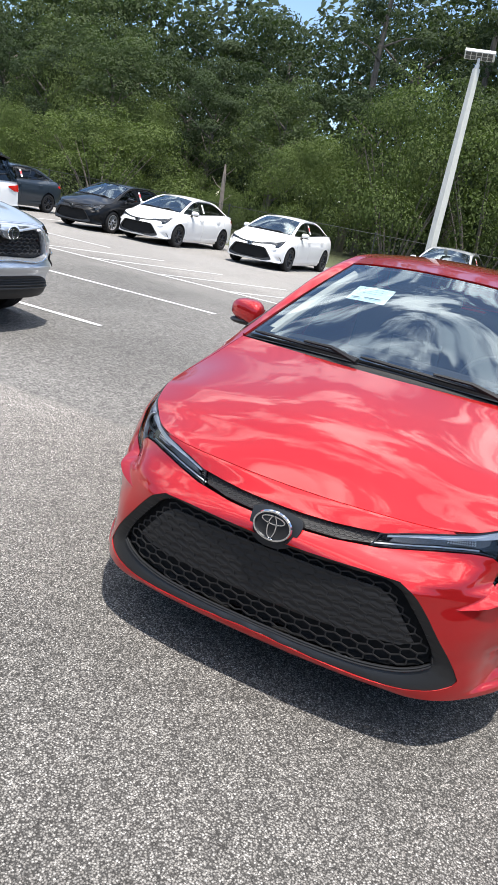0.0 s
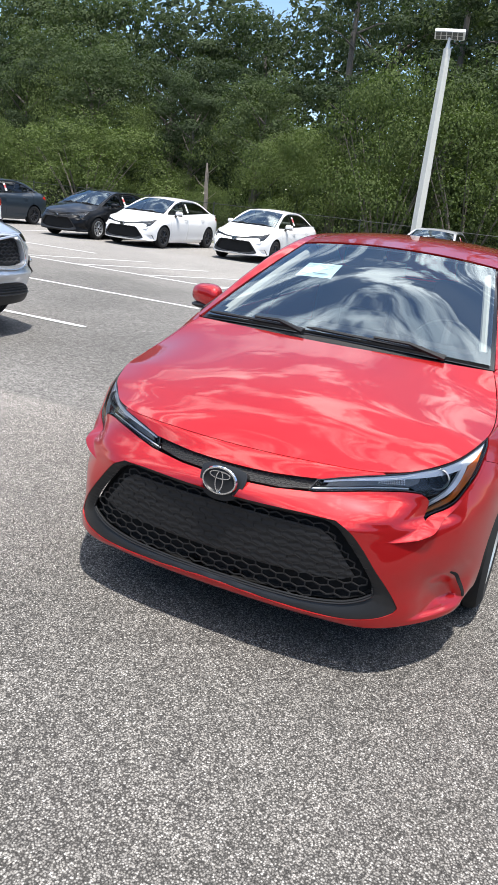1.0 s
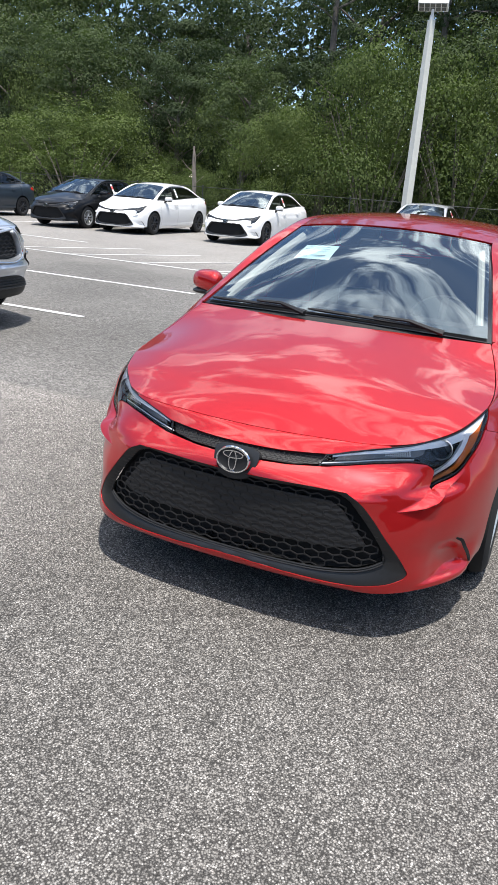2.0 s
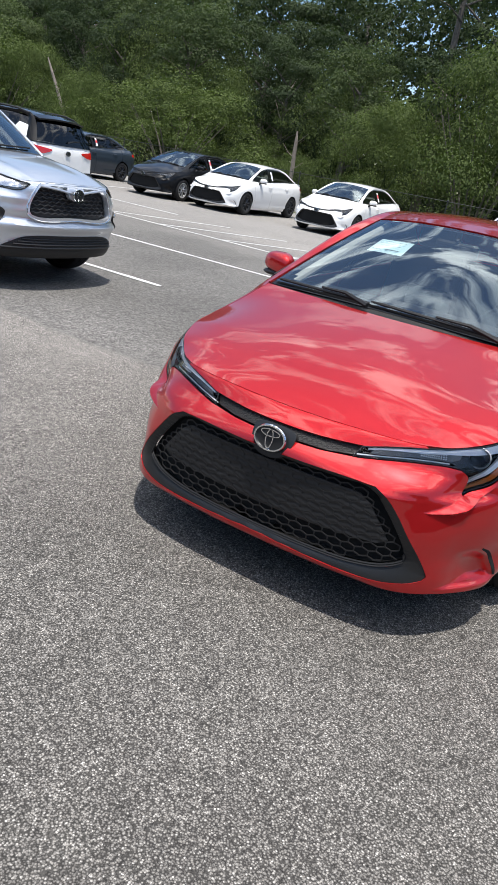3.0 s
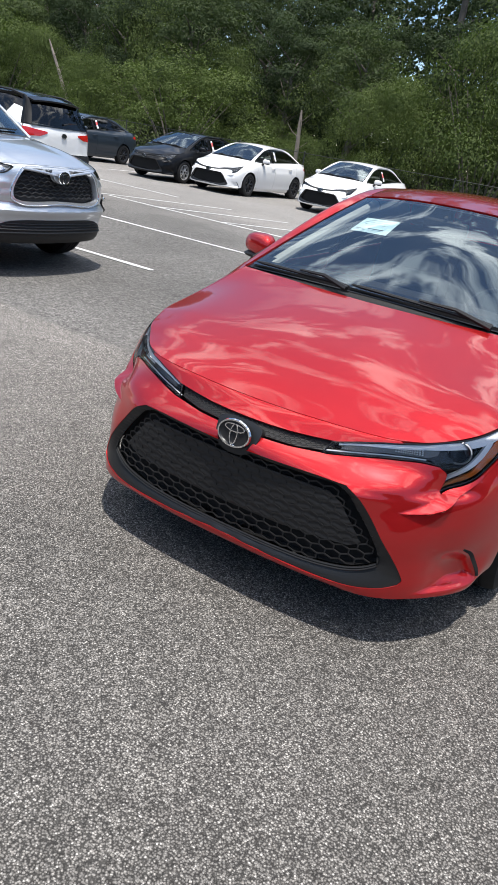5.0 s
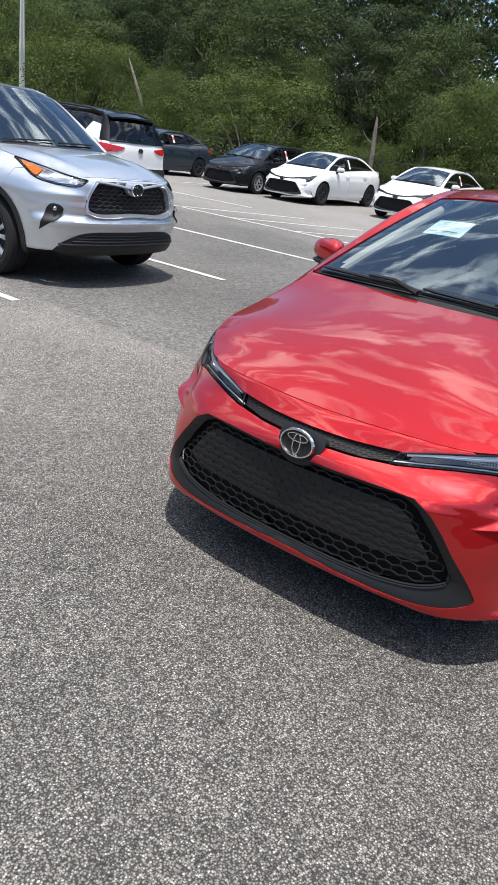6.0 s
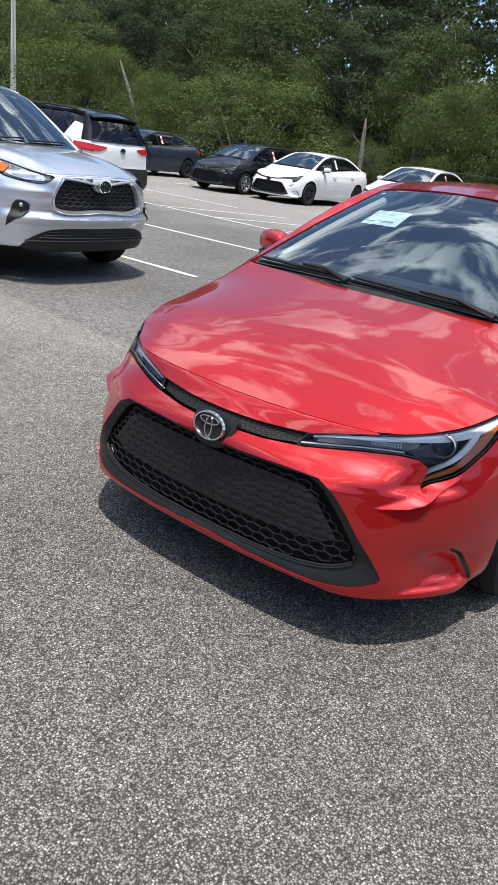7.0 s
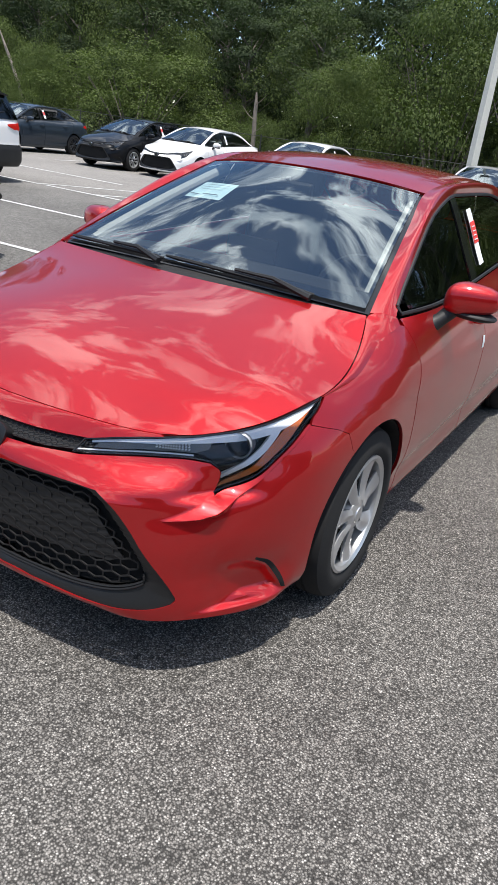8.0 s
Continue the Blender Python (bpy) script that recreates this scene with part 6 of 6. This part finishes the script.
def plant_woods():
    rng = random.Random(11)
    oaks = [make_tree("oak", 20 + i, "broad-leaved tree with a dense dark green crown", "trees of the wood") for i in range(4)]
    dark = [make_tree("tall", 40 + i, "tall slender tree with a bare trunk and dark crown", "trees of the wood") for i in range(2)]
    bush = [make_tree("bush", 60 + i, "rounded leafy green bush at the wood's edge", "bushes of the wood's edge") for i in range(3)]
    for o in oaks[2:]:
        for c in o.children:
            if c.name.startswith("crown"):
                c.data.materials[0] = LEAF_DARK
    # lighter leaves put the look of a sunlit crown into the colour
    oaks[0].children[1].data.materials[0] = LEAF_BRIGHT
    # darker leaves give the edge bushes shade by colour, so the dome stands out
    for b in bush[1:]:
        b.children[1].data.materials[0] = LEAF_DARK
    used = set()

    def put(lib, m):
        i = rng.randrange(len(lib))
        if lib[i].name not in used:
            used.add(lib[i].name)
            lib[i].matrix_basis = m
        else:
            copy_thing(lib[i], m)

    edge = lambda x: 27.0 + max(0.0, -x - 30) * 0.10
    # the large dome bush, and the clear shapes beside the fence
    for x, y, sc, f, lib in ((-23.3, 29.6, 1.95, 0.78, bush[:1]), (-12.4, 30.2, 1.10, 1.34, bush[1:]), (-8.1, 31.5, 0.95, 1.75, bush[:1]), (-4.3, 31.0, 0.95, 1.55, bush[:1]),
                             (-16.6, 30.4, 0.75, 0.9, bush[1:]), (-27.4, 27.2, 0.80, 1.10, bush[1:]), (-28.4, 27.3, 0.95, 1.25, bush[1:]), (-36.0, 31.8, 1.1, 1.1, bush[1:]), (-39.0, 31.4, 1.2, 1.1, bush[:1]), (-45.0, 32.0, 1.5, 1.2, bush[1:]), (0.5, 31.0, 1.3, 1.2, bush[1:])):
        put(lib, scaled(x, y, sc, rng.uniform(0, 360), f))
    x = -66.0
    while x < 24:
        y = edge(x) + rng.uniform(6.0, 9.0)
        put(bush[1:], scaled(x, y, rng.uniform(0.9, 1.35), rng.uniform(0, 360), rng.uniform(0.9, 1.3)))
        x += rng.uniform(3.4, 4.8)
    for y0, gap, lo, hi, left in ((7.5, 5.2, 0.84, 1.06, -64), (12.5, 5.6, 1.12, 1.40, -72), (18.5, 6.0, 1.50, 1.80, -82)):
        x = left
        while x < 30:
            put(oaks if rng.random() < 0.9 else dark, scaled(x, edge(x) + y0 + rng.uniform(-1.6, 1.6), rng.uniform(lo, hi), rng.uniform(0, 360)))
            x += gap * rng.uniform(0.75, 1.25)
    # trees added out of view on the other sides, as a backdrop for reflections
    for i in range(9):
        a = radians(-150 + i * 18)
        put(oaks, scaled(-6 + 52 * math.cos(a), -2 + 50 * math.sin(a), rng.uniform(1.2, 1.5), rng.uniform(0, 360)))


plant_woods()


def snag(x, y, z0, z1, lean, name, label):
    """A dead bleached trunk with a few broken twigs."""
    s = thing(name, label, "dead tree")
    bm = bmesh.new()
    rng = random.Random(int(-x * 10))
    pts = [(x + lean * t + rng.uniform(-.03, .03), y, z0 + (z1 - z0) * t) for t in [i / 7 for i in range(8)]]
    tube(bm, pts, [.10, .095, .09, .085, .085, .08, .07, .03], 9)
    part("trunk", bm, PALE_BARK, s, "bleached grey broken trunk")
    for i in range(3):
        t = .5 + .17 * i
        bm = bmesh.new()
        p = Vector((x + lean * t, y - .05, z0 + (z1 - z0) * t))
        a = rng.choice((-1, 1))
        tube(bm, [p, p + Vector((a * .25, -.05, .16)), p + Vector((a * rng.uniform(.35, .6), -.1, rng.uniform(.3, .5)))], [.02, .013, .005], 5)
        part("twig", bm, PALE_BARK, s)


def far_woods():
    """The dense wood behind the first trees, closed to the sky near the ground, and an unseen belt added for
    reflections.
    """
    rng = np.random.default_rng(5)
    n = 90000
    x = rng.uniform(-105, 62, n)
    top = 17.5 + 1.6 * np.sin(x * .31) + 1.1 * np.sin(x * .83 + 1)
    z = top * rng.random(n) ** .8
    y = 53 + rng.uniform(0, 5, n) + np.maximum(0, -x - 30) * .1
    # undergrowth that shuts the view between the trunks
    m = 18000
    z[:m] = 6.0 * rng.random(m)
    y[:m] = 40 + rng.uniform(0, 6, m) + np.maximum(0, -x[:m] - 30) * .1
    size = np.full(n, .70)
    # the last depth of the wood, low down
    w = slice(m, m + 5000)
    z[w], y[w], size[w] = 7.0 * rng.random(5000), y[w] + 4, 1.7
    d = np.tile(np.array((0, -.7, .6)), (n, 1))
    # unseen belt of leaves added round the other sides, to darken reflections
    q = slice(n - 23000, n)
    a = rng.uniform(radians(-172), radians(12), 23000)
    r = rng.uniform(60, 66, 23000)
    x[q], y[q], z[q], size[q] = -6 + r * np.cos(a), -2 + r * np.sin(a), 14 * rng.random(23000) ** .9, 1.9
    d[q] = np.stack([-.7 * np.cos(a), -.7 * np.sin(a), np.full(23000, .6)], 1)
    c = np.stack([x, y, z], 1)
    me = leaf_mesh("far_woods", c, d, size, rng)
    me.materials.append(LEAF_DARK)
    tagged(new("far_woods", me), "dense dark green wood behind the front trees, with an added belt out of view", "trees", kind="stuff")


far_woods()
snag(-13.95, 25.4, -.05, 2.90, -.12, "dead_trunk", "bleached broken dead trunk standing at the fence")
snag(-29.0, 28.6, -.05, 4.65, -2.6, "dead_trunk", "leaning bleached dead trunk among the bushes")


def fence(y, x0, x1):
    f = tagged(thing("chain_link_fence", "grey chain-link fence along the edge of the wood", "fence"), kind="structure")
    post = None
    n = int((x1 - x0) / 3)
    for i in range(n + 1):
        if not post:
            bm = bmesh.new()
            tube(bm, [(0, 0, -.05), (0, 0, 1.40)], .024, 8)
            bmesh.ops.create_uvsphere(bm, u_segments=8, v_segments=5, radius=.036, matrix=Matrix.Translation((0, 0, 1.41)))
            post = part("post", bm, STEEL, f)
            post.location = (x0, y, 0)
        else:
            o = new("post", post.data)
            o.parent, o.location = f, (x0 + 3 * i, y, 0)
    bm = bmesh.new()
    tube(bm, [(x0, y, 1.38), (x1, y, 1.38)], .012, 6)
    part("top_rail", bm, STEEL, f)
    vs, es = [], []
    h, p = 1.32, .16
    x = x0 - h
    while x < x1:
        for sg in (1, -1):
            a, b = (x, .05), (x + h, .05 + h)
            if sg < 0:
                a, b = (x, .05 + h), (x + h, .05)
            i = len(vs)
            vs += [(a[0], y - .003, a[1]), (a[0] + .0025, y + .001, a[1]), (b[0] + .0025, y + .001, b[1]), (b[0], y - .003, b[1])]
            es.append((i, i + 1, i + 2, i + 3))
        x += p
    me = bpy.data.meshes.new("wire_mesh")
    me.from_pydata(vs, [], es)
    me.materials.append(STEEL)
    w = tagged(new("wire_mesh", me), "woven wire mesh", kind="stuff")
    w.parent = f


fence(24.3, -46, 8)


def lamp_post(x, y, h, turn, arm, label):
    p = thing("lamp_post", label, "lamp post", "lamp posts", pose(x, y, 0, 0, 0, turn))
    bm = bmesh.new()
    tube(bm, [(0, 0, -.05), (0, 0, h * .5), (0, 0, h)], [.185, .16, .13], 4)
    bmesh.ops.bevel(bm, geom=[e for e in bm.edges if abs((e.verts[0].co - e.verts[1].co).z) > 1], offset=.02, segments=1, affect="EDGES")
    part("pole", bm, CONCRETE, p, "tapered square pale concrete pole", sharp=25)
    bm = bmesh.new()
    lathe(bm, [(0, .07), (.10, .07), (.16, .045), (.30, .045)], 12, "z", (0, 0, h))
    part("tenon", bm, LAMP_WHITE, p)
    m = pose(0, -arm, h + .36, -38)
    if arm > .2:
        bm = bmesh.new()
        tube(bm, [(0, 0, h + .2), (0, -arm * .5, h + .32), (0, -arm, h + .36)], .04, 8)
        part("arm", bm, LAMP_WHITE, p)
    bm = bmesh.new()
    box(bm, -.46, .46, -.155, .155, -.03, .09, .02)
    bm.transform(m)
    head = part("head", bm, LAMP_WHITE, p, "flat white floodlight housing")
    for i in range(5):
        for j in range(2):
            bm = bmesh.new()
            box(bm, -.42 + i * .169, -.275 + i * .169, -.130 + j * .135, -.012 + j * .135, -.042, -.033, .003, 1)
            bm.transform(m)
            part("lens", bm, CELL, head)


lamp_post(-4.68, 23.1, 6.75, 8, .05, "tall pale concrete lamp post with a flat floodlight head")
lamp_post(-38.2, 26.5, 7.3, 40, .9, "tall pale lamp post with a short arm")


# ==== the cars ====
saloon("red_saloon", RED, "glossy red four-door saloon parked on the asphalt", pose(-.008, 0, 0))
tall_car("silver_estate", SILVER, SILVER, "pale silver-blue tall estate car parked in a marked stall", pose(-4.07, 3.22, 0, 0, 0, 90))
tall_car("white_estate", WHITE, BLACK_PAINT, "white tall estate car with a black roof", pose(-14.4, 8.8, 0, 0, 0, -90) @ Matrix.Diagonal((.96, .93, .98, 1)))
saloon("white_saloon", WHITE, "white four-door saloon with dark rims in the far row", pose(-11.35, 15.7, 0), .05, "alloy", "white", False, "saloons in the far row")
saloon("white_saloon", WHITE, "white four-door saloon with a red and white window strip", pose(-7.95, 16.05, 0), .05, "alloy", "red", False, "saloons in the far row")
saloon("black_saloon", BLACK_PAINT, "black four-door saloon with bright rims in the far row", pose(-13.45, 15.4, 0), .05, "bright", "red", False, "saloons in the far row")
saloon("silver_saloon", SILVER_GREY, "pale silver saloon parked under the lamp post", pose(-3.3, 17.4, 0), .05, "alloy", "red", False, "saloons in the far row")
saloon("grey_saloon", GREY_PAINT, "dark blue-grey saloon at the end of the far row", pose(-17.9, 15.0, 0), .05, "alloy", "red", False, "saloons in the far row")
